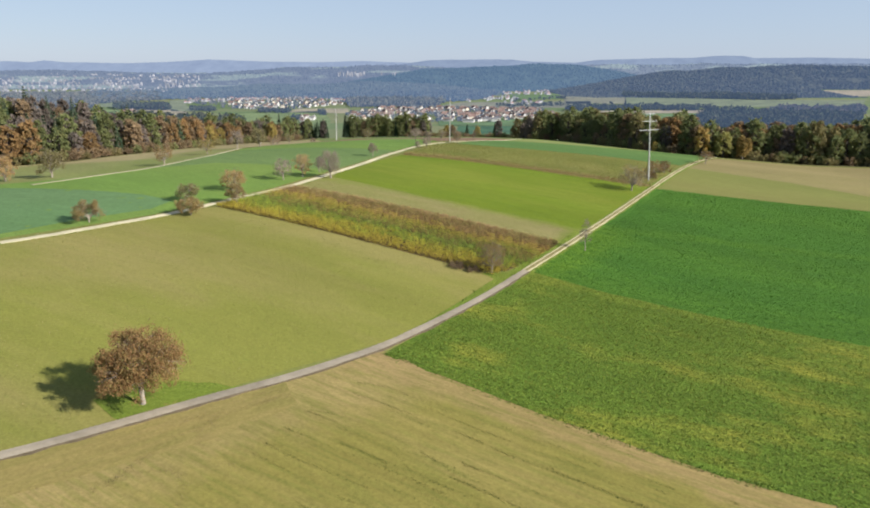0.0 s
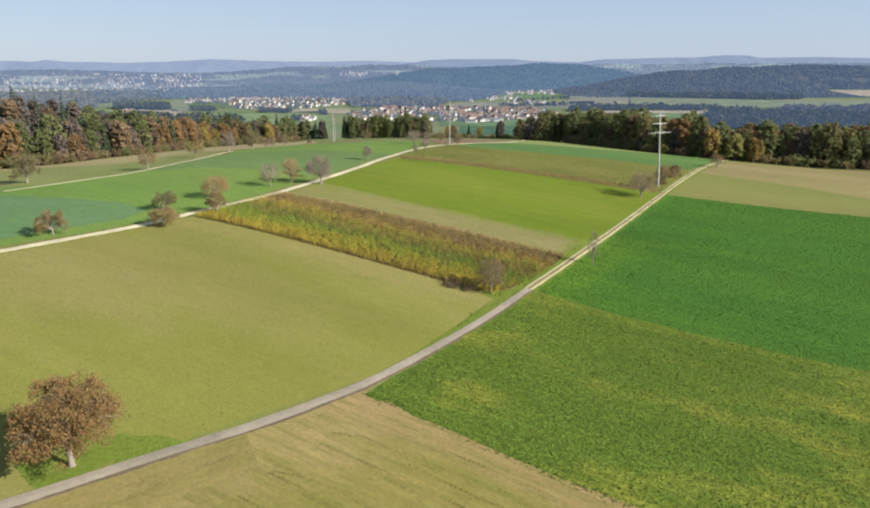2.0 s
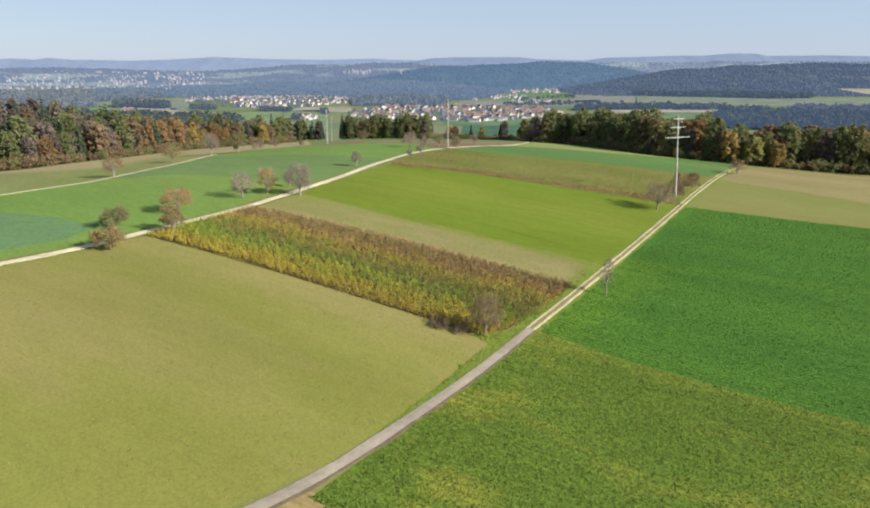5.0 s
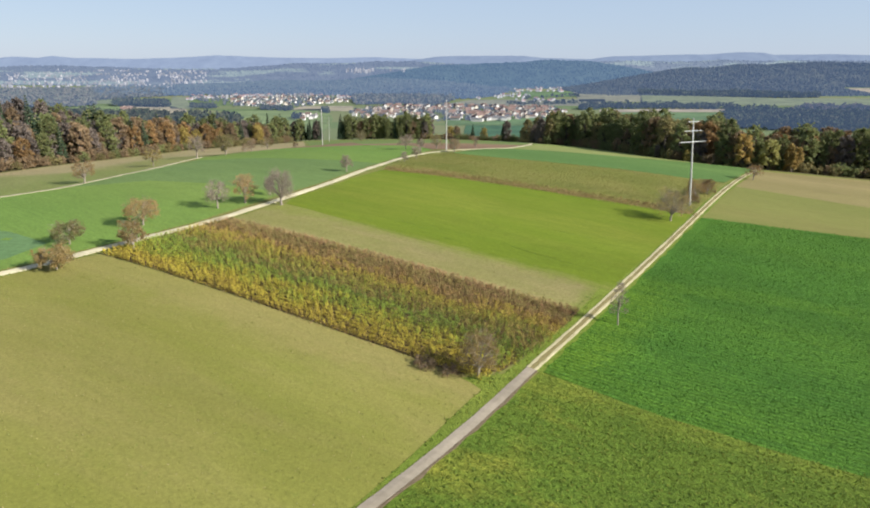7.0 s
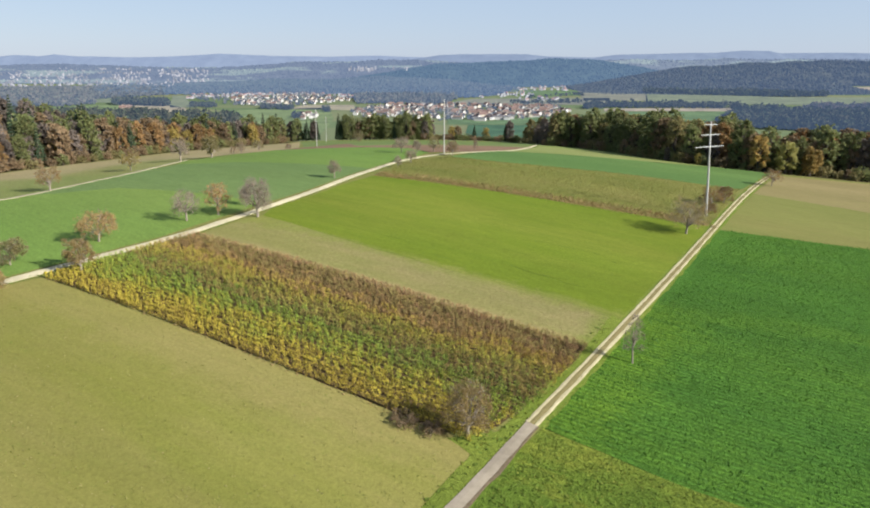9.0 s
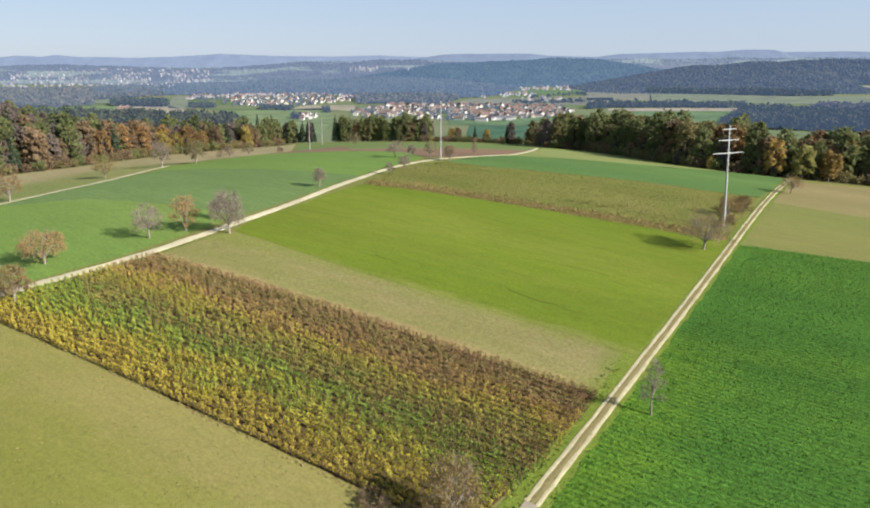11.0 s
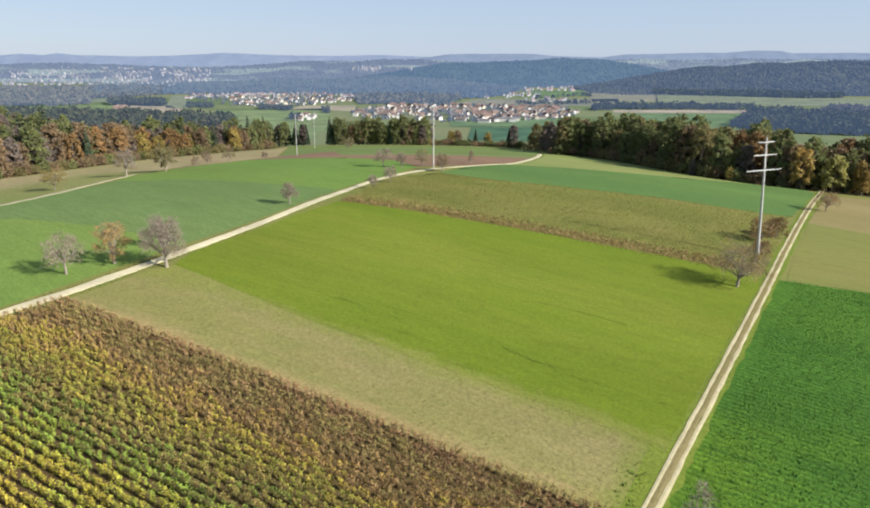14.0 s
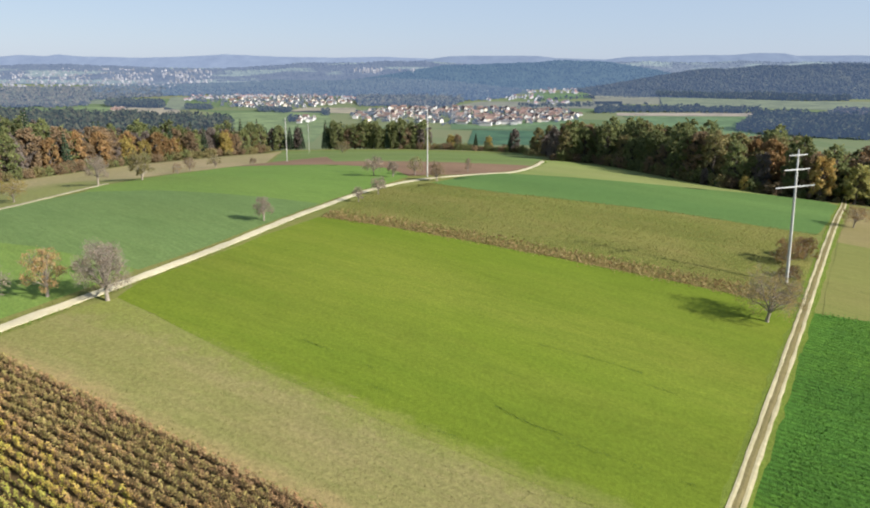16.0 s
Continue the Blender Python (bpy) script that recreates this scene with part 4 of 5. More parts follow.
def berry_row(k, a, b, rnd):
    """A row of berry bushes: short canes with leaf sprays, plant by plant, with gaps."""
    root = tagged(new("berry_row"), "row of berry bushes in yellow, green and red-brown autumn leaf", "bush row", "rows of the berry field")
    cv, cf, lv, lf = [], [], [], []
    a, b = Vector(a), Vector(b)
    along = (b - a).normalized()
    n = int((b - a).length / 0.62)
    for i in range(n):
        p = a.lerp(b, (i + rnd.uniform(-0.25, 0.25)) / n)
        q = Vector((p.x + rnd.uniform(-0.12, 0.12), p.y + rnd.uniform(-0.12, 0.12), 0))
        q.z = lay(q.x, q.y) + 0.05
        big = rnd.uniform(0.82, 1.22) if rnd.random() > 0.04 else 0.4
        for s in range(2):
            tube(cv, cf, [q, q + Vector((rnd.uniform(-.3, .3), rnd.uniform(-.3, .3), 1.0 * big))], [0.03, 0.012], 3)
        for s in range(int(96 * big)):
            z = rnd.uniform(0.1, 1.1) * big
            w = big * (1.15 - 0.5 * abs(z / big - 0.6))
            s1, s2 = rnd.gauss(0, 0.17 * w), rnd.gauss(0, 0.078 * w)
            leaf(lv, lf, q + Vector((along.x * s1 - along.y * s2, along.y * s1 + along.x * s2, z)), 0.125, rnd, 0.5)
    tagged(mesh_object("cane_tangle", cv, cf, M_CANE, root), kind="stuff")
    tagged(mesh_object("foliage", lv, lf, M_BERRY, root), kind="stuff")


rows_rnd = random.Random(5)
for k in range(29):
    t = (k + 0.35) / 28.7
    berry_row(k, (-60.6 + 14.3 * t, 155.6 + 25.4 * t), (min(6.5 + 24 * t, 9.6 + 15.2 * t), 122.6 + 25.4 * t), rows_rnd)


def sprigs(name, n, seed, inside, box, mat, size, lift, label, category, tall=0.5, flat=7.0):
    """A scatter of leafy plants over a field, as one thing nobody could count."""
    rnd, V, F = random.Random(seed), [], []
    for k in range(n):
        x, y = rnd.uniform(box[0], box[1]), rnd.uniform(box[2], box[3])
        if inside(x, y):
            z = lay(x, y) + lift
            leaf(V, F, Vector((x, y, z + rnd.uniform(0.02, tall))), size, rnd, flat)
    return tagged(mesh_object(name, V, F, mat), label, category, kind="stuff")


def inside_poly(poly):
    def test(x, y):
        hit = False
        for (ax, ay), (bx, by) in zip(poly, poly[1:] + poly[:1]):
            if (ay > y) != (by > y) and x < (bx - ax) * (y - ay) / (by - ay) + ax:
                hit = not hit
        return hit
    return test


L_WEED = leaf_material("weed_leaves", [(0.175, 0.195, 0.046), (0.205, 0.21, 0.054), (0.27, 0.235, 0.078), (0.165, 0.195, 0.044), (0.36, 0.30, 0.12)], 0.4)
L_DOCK = leaf_material("brown_dock", [(0.29, 0.18, 0.075), (0.36, 0.25, 0.115), (0.25, 0.19, 0.065), (0.38, 0.30, 0.14)])
L_CLOVER = leaf_material("clover_leaves", [(0.071, 0.177, 0.028), (0.094, 0.206, 0.029), (0.080, 0.189, 0.028)])
L_LEY = leaf_material("ley_leaves", [(0.115, 0.175, 0.026), (0.14, 0.19, 0.028), (0.20, 0.215, 0.034), (0.10, 0.16, 0.026)])
L_LUSH_DARK = leaf_material("rank_grass", [(0.075, 0.125, 0.02), (0.095, 0.14, 0.022), (0.085, 0.13, 0.02)])
L_SWATH = leaf_material("swath_grass", [(0.12, 0.135, 0.03), (0.15, 0.15, 0.036), (0.13, 0.15, 0.032)])
WILD = [(-17.5, 246.3), (-9, 281), (3, 292), (22, 282), (66.5, 272), (95, 260), (69, 216), (61.1, 218)]
sprigs("weeds", 50000, 1, inside_poly(WILD), (-18, 96, 215, 293), L_WEED, 0.21, 0.05, "rough olive weeds covering the field", "weeds", 0.4, 1.2)
sprigs("dock_band", 12000, 2, inside_poly([(-18.2, 246), (-16.5, 252), (30, 234.5), (64, 223), (69, 215), (61.1, 217.8)]), (-19, 70, 214, 253), L_DOCK, 0.42, 0.05, "rust-brown weed band along the field's edge", "weeds", 0.8, 0.8)
sprigs("clover", 70000, 3, inside_poly([(15, 128), (72, 211), (130, 201), (130, 80), (70, 102), (30, 119)]), (14, 130, 80, 212), L_CLOVER, 0.25, 0.05, "leafy green clover standing in the field", "clover", 0.16, 2.2)
sprigs("ley_herbs", 64000, 4, inside_poly([(-12, 84), (15, 126), (30, 118), (70, 101), (100, 90), (100, 30), (37, 58), (9, 71)]), (-12, 100, 30, 126), L_LEY, 0.24, 0.04, "tall tufts of grass in the ley", "grass", 0.2, 1.8)
sprigs("verge_tufts", 5200, 5, inside_poly([(-14, 86.5), (12, 126.5), (30, 156), (28, 157), (9.6, 125.5), (4, 123.6), (6, 120.6), (2.4, 114.4), (-1.4, 107.5), (-7.2, 97)]), (-14, 31, 86, 158), L_LEY, 0.45, 0.08, "lush grass tufts on the verge", "grass", 0.1)


def marks(name, lines, mat, label, width, thick):
    """Thin broken lines of cut or crushed grass on the mown hay field."""
    V, F, rnd = [], [], random.Random(8)
    for n, pts in enumerate(lines):
        line = smooth_line(pts, 0.5)
        for i, p in enumerate(line):
            for k in range(int(thick * (0.35 + noise.noise(Vector((i * 0.11, n * 3.7, 0)))) * 2)):
                q = Vector((p.x + rnd.gauss(0, width), p.y + rnd.gauss(0, width), 0))
                q.z = lay(q.x, q.y) + 0.08 + rnd.uniform(0.0, 0.04)
                leaf(V, F, q, 0.1, rnd, 5)
    tagged(mesh_object(name, V, F, mat), label, "grass", kind="stuff")


SWATHS = [[(-20.5, 66.5), (-16.5, 65.8), (-9.8, 62.0), (-4.9, 58.1), (0.5, 53.5)], [(-25, 57.2), (-20.5, 54.6), (-14.5, 51.2)], [(-23.8, 59), (-19.8, 56.6), (-12.6, 53.2)],
          [(-11.5, 68.5), (-7.4, 65.9), (-5.8, 64.7)], [(-16.8, 63.5), (-10.9, 60.2), (-8.4, 56.6)], [(-7.3, 59.8), (-3.2, 57.4), (3.9, 53.6)], [(-2.4, 75.7), (6.5, 71.1), (16.4, 63.6), (25.9, 56.1)],
          [(-16.2, 74.3), (-11.8, 73.7), (-4.7, 69.6), (7.9, 63.4), (18.5, 56.9)], [(-22.2, 62.5), (-17.1, 61.2), (-10.7, 57.2), (-5, 53.5)]]
TYRE_MARKS = [[(-30.5, 64.3), (-30.4, 61.6), (-29.4, 58.5), (-27.4, 55.8), (-24.7, 54)], [(-31.8, 63.7), (-31.1, 60.4), (-30.1, 57.4), (-27.8, 54.4)], [(-35.9, 50.5), (-33.6, 57.3), (-28.9, 64.3), (-21.5, 71.7), (-13.1, 80.6)],
              [(-41.9, 48.8), (-38.1, 55.1), (-32.6, 62.4), (-25.3, 70.2), (-16.7, 78.6)], [(-37.4, 48.7), (-34.8, 51.5), (-31.8, 52.8), (-29.6, 51.4), (-28.9, 48.2)]]
drift = random.Random(12)
for k in range(34):
    o, a, n = drift.uniform(-24, 12), drift.uniform(-12, 20), drift.uniform(14, 40)
    SWATHS.append([(-8 + 0.88 * a + 0.475 * o, 66 - 0.475 * a + 0.88 * o), (-8 + 0.88 * (a + n / 2) + 0.475 * o, 66 - 0.475 * (a + n / 2) + 0.88 * o + drift.uniform(-.4, .4)), (-8 + 0.88 * (a + n) + 0.475 * o, 66 - 0.475 * (a + n) + 0.88 * o)])
marks("grass_swaths", SWATHS, L_SWATH, "thin lines of green grass left in the mown hay field", 0.13, 7)
L_TUFT = leaf_material("meadow_tufts", [(0.15, 0.17, 0.036), (0.19, 0.19, 0.046), (0.26, 0.22, 0.09), (0.13, 0.16, 0.032)])
sprigs("meadow_tufts", 24000, 6, inside_poly([(-60, 155), (-90, 120), (-105, 100), (-60, 45), (-13, 89), (6, 120.5), (3, 122.5)]), (-105, 6, 45, 155), L_TUFT, 0.17, 0.04, "small tufts and dry blades scattered over the meadow", "grass", 0.08, 2.5)
L_STUBBLE = leaf_material("stubble_tufts", [(0.25, 0.215, 0.085), (0.30, 0.245, 0.11), (0.18, 0.195, 0.05), (0.22, 0.20, 0.075)])
sprigs("stubble_tufts", 26000, 7, inside_poly([(-46, 181.5), (-37, 197), (-14.5, 184), (1.5, 175.5), (27, 163), (31, 160), (24.4, 149)]), (-46, 31, 149, 197), L_STUBBLE, 0.13, 0.03, "short pale stubble and weeds on the strip", "stubble", 0.08, 2.5)
GRASS_STREAKS = [[(-8.8, 189.2), (-3.6, 186.4), (1.3, 183.7)], [(0.9, 180.0), (3.1, 179.3)], [(15.8, 178.4), (19.6, 175.6), (24.7, 173.6)], [(22.1, 173.7), (28.1, 171.2), (34.8, 168.4)], [(22.5, 194.0), (29.5, 191.6), (35.3, 189.1)], [(35.3, 186.4), (40.5, 183.7), (43.0, 184.6)], [(7.6, 173.5), (11.5, 171.9)]]
marks("grass_streaks", GRASS_STREAKS, L_LUSH_DARK, "dark broken streaks of rank grass in the bright field", 0.2, 15)
L_CRUSHED = leaf_material("crushed_grass", [(0.26, 0.20, 0.085), (0.29, 0.225, 0.10), (0.22, 0.185, 0.07)])
marks("tyre_marks", TYRE_MARKS, L_CRUSHED, "pale curved tyre marks on the hay field's headland", 0.3, 12)


def edge_grass(name, pts, width, per_metre, seed, mat, label, size=0.3, tall=0.22, side=0.0):
    """A ragged line of grass along a field's edge."""
    rnd, V, F = random.Random(seed), [], []
    line = smooth_line(pts, 1.0)
    for k, p in enumerate(line[:-1]):
        t = (line[k + 1] - p).normalized()
        thick = 0.5 + noise.noise(Vector((k * 0.13, seed, 0)))
        for i in range(int(per_metre * (0.4 + max(0.0, thick)))):
            o = side + rnd.gauss(0, width / 2)
            x, y = p.x + t.x * rnd.random() + t.y * o, p.y + t.y * rnd.random() - t.x * o
            leaf(V, F, Vector((x, y, lay(x, y) + 0.09 + rnd.random() ** 2 * tall)), size * 0.8, rnd, 5.0)
    return tagged(mesh_object(name, V, F, mat), label, "grass", kind="stuff")


L_DRY = leaf_material("dry_grass", [(0.22, 0.195, 0.065), (0.27, 0.22, 0.085), (0.19, 0.18, 0.05), (0.16, 0.18, 0.04)])
L_LUSH = leaf_material("lush_grass", [(0.11, 0.18, 0.024), (0.14, 0.19, 0.028), (0.09, 0.16, 0.022)])
edge_grass("edge_grass", [(-46.5, 181.4), (24.4, 148.8)], 0.7, 14, 3, L_DRY, "pale dry grass behind the berry rows", 0.28, 0.2)
edge_grass("edge_grass", [(-60.5, 155.9), (3.4, 123.7)], 0.25, 8, 4, L_DOCK, "brown weeds before the berry rows", 0.28, 0.25)
edge_grass("edge_grass", WHEEL_TRACK, 0.3, 6, 9, L_DRY, "dry grass between the ruts", 0.22, 0.1)
edge_grass("edge_grass", FARM_LANE, 0.6, 9, 10, L_DRY, "dry grass along the lane", 0.3, 0.12, -1.4)
edge_grass("edge_grass", FARM_LANE, 0.6, 9, 11, L_LUSH, "green grass along the lane", 0.3, 0.12, 1.4)
edge_grass("edge_grass", [(-13, 84), (9, 70.4), (26, 61.2), (37, 57.2), (80, 37)], 0.8, 16, 12, L_LUSH, "ragged green edge of the ley", 0.32, 0.25)
edge_grass("edge_grass", [(71, 212.5), (110, 205), (138, 200), (200, 190)], 1.2, 12, 13, L_CLOVER, "ragged clover edge", 0.34, 0.1)
edge_grass("edge_grass", [(-18.3, 246), (61, 217.6), (69, 215)], 1.4, 18, 14, L_DOCK, "rust-brown weeds along the bright field", 0.32, 0.4)
edge_grass("edge_grass", [(3, 293), (22, 282.5), (66.5, 272.3), (96, 261)], 1.4, 12, 15, L_WEED, "weeds before the cereal field", 0.34, 0.3)
# ---- power line ----
def power_pole(x, y, h, lean, turn, arms, slim=1.0):
    """A tapered round concrete pole with steel cross arms and hanging insulators."""
    root = tagged(new("power_pole"), "tall slim grey concrete power pole with cross arms", "power pole", "power line")
    V, F = [], []
    top = Vector((lean[0], lean[1], h))
    tube(V, F, [Vector((0, 0, -0.6)), top * 0.33, top * 0.66, top], [r * slim for r in (0.30, 0.26, 0.21, 0.15)], 12)
    mesh_object("shaft", V, F, M_CONCRETE, root, True)
    d = Vector((math.cos(turn), math.sin(turn), 0))
    for z, half in arms:
        c = top * (z / h)
        V, F = [], []
        tube(V, F, [c - d * half + Vector((0, 0, 0.02)), c, c + d * half + Vector((0, 0, 0.02))], [0.10 * slim, 0.16 * slim, 0.10 * slim], 4)
        arm = mesh_object("cross_arm", V, F, M_STEEL, root)
        for s in (-1, 1):
            V, F = [], []
            e = c + d * s * (half - 0.15)
            tube(V, F, [e, e - Vector((0, 0, 0.25)), e - Vector((0, 0, 0.3)), e - Vector((0, 0, 0.9)), e - Vector((0, 0, 1.0))], [0.03, 0.03, 0.10, 0.10, 0.03], 8)
            ins = mesh_object("insulator", V, F, M_GLASSY, arm)
    put(root, x, y, 0, 0)


power_pole(71.4, 225.2, 24.3, (-1.5, 0.9), radians(24), [(23.4, 2.2), (20.9, 3.1), (17.9, 4.7)])
power_pole(1.8, 307.0, 20.2, (0, 0.5), radians(100), [(19.4, 1.9), (17.0, 2.5), (14.4, 3.5)], 0.8)
power_pole(-67.1, 400.5, 19.6, (0.2, 0.5), radians(115), [(18.8, 1.9), (15.5, 2.5), (13.0, 3.5)], 0.6)
power_pole(-85.0, 520.0, 18.5, (0.3, 0.5), radians(120), [(17.7, 1.9), (16.0, 2.5), (13.8, 3.5)], 0.5)
# ---- the valley ----
def tuft(V, F, p, r, h, rnd, sides=4, rings=((0.0, 0.95), (0.6, 0.8))):
    """A far tree: an uneven crown in rings, no trunk to be seen."""
    i = len(V)
    for z, f in rings:
        for s in range(sides):
            a = 2 * math.pi * (s + rnd.uniform(-0.3, 0.3)) / sides
            q = r * f * rnd.uniform(0.7, 1.2)
            V.append((p[0] + math.cos(a) * q, p[1] + math.sin(a) * q, p[2] + h * (z + rnd.uniform(-0.06, 0.1))))
    V.append((p[0] + rnd.uniform(-0.3, 0.3) * r, p[1] + rnd.uniform(-0.3, 0.3) * r, p[2] + h))
    t = i + len(rings) * sides
    for s in range(sides):
        n = (s + 1) % sides
        for q in range(i, t - sides, sides):
            F.append((q + s, q + n, q + sides + n, q + sides + s))
        F.append((t - sides + s, t - sides + n, t))


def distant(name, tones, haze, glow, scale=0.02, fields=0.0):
    """Canopy, land or walls far off: tones from piece to piece and in drifts; emission paints the air's haze onto them.
    """
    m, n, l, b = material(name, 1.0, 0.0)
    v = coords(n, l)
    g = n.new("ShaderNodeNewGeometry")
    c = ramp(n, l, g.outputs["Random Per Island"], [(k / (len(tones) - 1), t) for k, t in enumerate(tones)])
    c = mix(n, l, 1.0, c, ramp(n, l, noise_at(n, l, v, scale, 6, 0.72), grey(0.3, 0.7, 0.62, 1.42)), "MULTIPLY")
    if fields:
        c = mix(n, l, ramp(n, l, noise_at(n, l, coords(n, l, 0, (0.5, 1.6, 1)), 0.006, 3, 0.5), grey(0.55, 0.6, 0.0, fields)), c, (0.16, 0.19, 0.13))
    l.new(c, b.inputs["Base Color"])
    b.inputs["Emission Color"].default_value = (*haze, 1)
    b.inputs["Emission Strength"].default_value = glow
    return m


# haze colour that the fields, woods and far walls emit themselves
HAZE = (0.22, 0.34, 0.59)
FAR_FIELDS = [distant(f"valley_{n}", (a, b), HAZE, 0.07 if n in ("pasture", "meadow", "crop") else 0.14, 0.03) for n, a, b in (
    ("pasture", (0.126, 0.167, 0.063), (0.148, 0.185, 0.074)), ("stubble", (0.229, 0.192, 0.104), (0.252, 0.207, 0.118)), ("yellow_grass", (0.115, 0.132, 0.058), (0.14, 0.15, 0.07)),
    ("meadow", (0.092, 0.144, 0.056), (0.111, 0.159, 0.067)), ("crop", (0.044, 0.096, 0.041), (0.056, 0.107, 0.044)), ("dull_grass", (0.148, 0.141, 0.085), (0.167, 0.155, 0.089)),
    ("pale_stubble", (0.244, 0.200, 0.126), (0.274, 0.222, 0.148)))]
# haze painted per wood: base tones darkened, blue glow stronger farther off
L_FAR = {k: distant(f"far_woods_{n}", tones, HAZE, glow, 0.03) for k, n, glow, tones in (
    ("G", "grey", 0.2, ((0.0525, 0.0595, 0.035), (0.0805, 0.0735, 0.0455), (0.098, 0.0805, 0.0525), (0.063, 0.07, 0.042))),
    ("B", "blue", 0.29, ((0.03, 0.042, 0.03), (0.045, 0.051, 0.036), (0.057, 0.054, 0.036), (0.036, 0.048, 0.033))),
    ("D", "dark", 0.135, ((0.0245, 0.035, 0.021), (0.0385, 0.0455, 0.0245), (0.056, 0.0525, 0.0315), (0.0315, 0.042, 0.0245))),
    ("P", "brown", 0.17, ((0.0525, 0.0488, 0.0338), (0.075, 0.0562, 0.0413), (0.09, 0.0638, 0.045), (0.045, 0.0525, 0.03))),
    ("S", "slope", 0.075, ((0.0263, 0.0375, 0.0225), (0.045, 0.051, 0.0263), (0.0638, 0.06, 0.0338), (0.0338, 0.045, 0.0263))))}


def far_field(name, poly, mat, label):
    """A field of the flat valley floor."""
    V = [(x, y, VALLEY + 0.35) for x, y in poly]
    tagged(mesh_object(name, V, [tuple(t) for t in tessellate_polygon([[Vector(v) for v in V]])], mat), label, "field", kind="structure")


def far_wood(name, poly, step, mat, label, size, tall, seed):
    """Woods of the valley: crowns of leaf sprays, close together, inside an outline."""
    rnd, V, F, test = random.Random(seed), [], [], inside_poly(poly)
    x0, x1, y0, y1 = min(p[0] for p in poly), max(p[0] for p in poly), min(p[1] for p in poly), max(p[1] for p in poly)
    for k in range(int((x1 - x0) * (y1 - y0) / step ** 2)):
        x, y = rnd.uniform(x0, x1), rnd.uniform(y0, y1)
        if not test(x, y):
            continue
        near = y < 1300
        r, h, z = rnd.uniform(*size), rnd.uniform(*tall), height(x, y)
        h *= 1 + 0.35 * noise.noise(Vector((x * 0.02, y * 0.02, seed)))
        for i in range(20 if near else 9):
            d = Vector((rnd.gauss(0, 1), rnd.gauss(0, 1), rnd.gauss(0, 1))).normalized() * rnd.uniform(0.55, 1.0)
            leaf(V, F, Vector((x + d.x * r, y + d.y * r, z + h * (0.5 + 0.5 * d.z))), r * (0.75 if near else 1.1), rnd)
    return tagged(mesh_object(name, V, F, mat), label, "woods", kind="stuff")


VALLEY_FIELDS = [
    ("pale_pasture", [(-370, 1173), (-219, 1239), (-170, 1028), (-146, 796), (-236, 793)], 0, "pale green pasture below the village"),
    ("tan_stubble", [(-280, 1200), (-160, 1179), (-180, 1309), (-280, 1306)], 1, "tan stubble field beside the village"),
    ("yellow_pasture", [(-508, 1231), (-463, 1232), (-568, 1462), (-569, 1628), (-659, 1602)], 2, "yellowish green pasture"),
    ("valley_meadow", [(-630, 1100), (-533, 1103), (-594, 1282), (-701, 1265)], 0, "green meadow beside the farm"),
    ("valley_meadow", [(-710, 1354), (-673, 1355), (-789, 1576), (-833, 1575)], 2, "small yellow-green meadow among woods"),
    ("farm_field", [(-545, 1123), (-435, 1127), (-473, 1219), (-538, 1298), (-628, 1296)], 1, "pale field beside the farm"),
    ("village_meadow", [(2, 945), (173, 950), (205, 1124), (99, 1027), (56, 977), (1, 1041)], 3, "green meadow before the village"),
    ("dark_crop", [(21, 791), (156, 795), (170, 936), (30, 939)], 4, "dark green crop field before the village"),
    ("dull_grassland", [(-22, 1328), (319, 1338), (375, 1567), (59, 1518)], 5, "dull grassland beyond the village"),
    ("valley_meadow", [(177, 1649), (337, 1654), (363, 1895), (218, 1890)], 3, "green meadow before the hamlet"),
    ("tan_stubble", [(295, 1468), (434, 1472), (546, 1870), (363, 1895)], 5, "tan field beside the hamlet"),
    ("wide_meadow", [(413, 1419), (865, 1311), (1069, 1608), (799, 1622), (522, 1784)], 2, "wide pale green meadow before the wooded ridge"),
    ("pale_strip", [(271, 1180), (507, 1187), (530, 1261), (286, 1241)], 6, "pale stubble strip behind the meadow"),
    ("valley_meadow", [(264, 886), (367, 889), (502, 1176), (278, 1169)], 3, "green meadow beyond the wood"),
    ("tan_stubble", [(901, 1795), (1217, 1804), (1500, 2212), (1110, 2200)], 6, "tan field under the wooded ridge"),
]
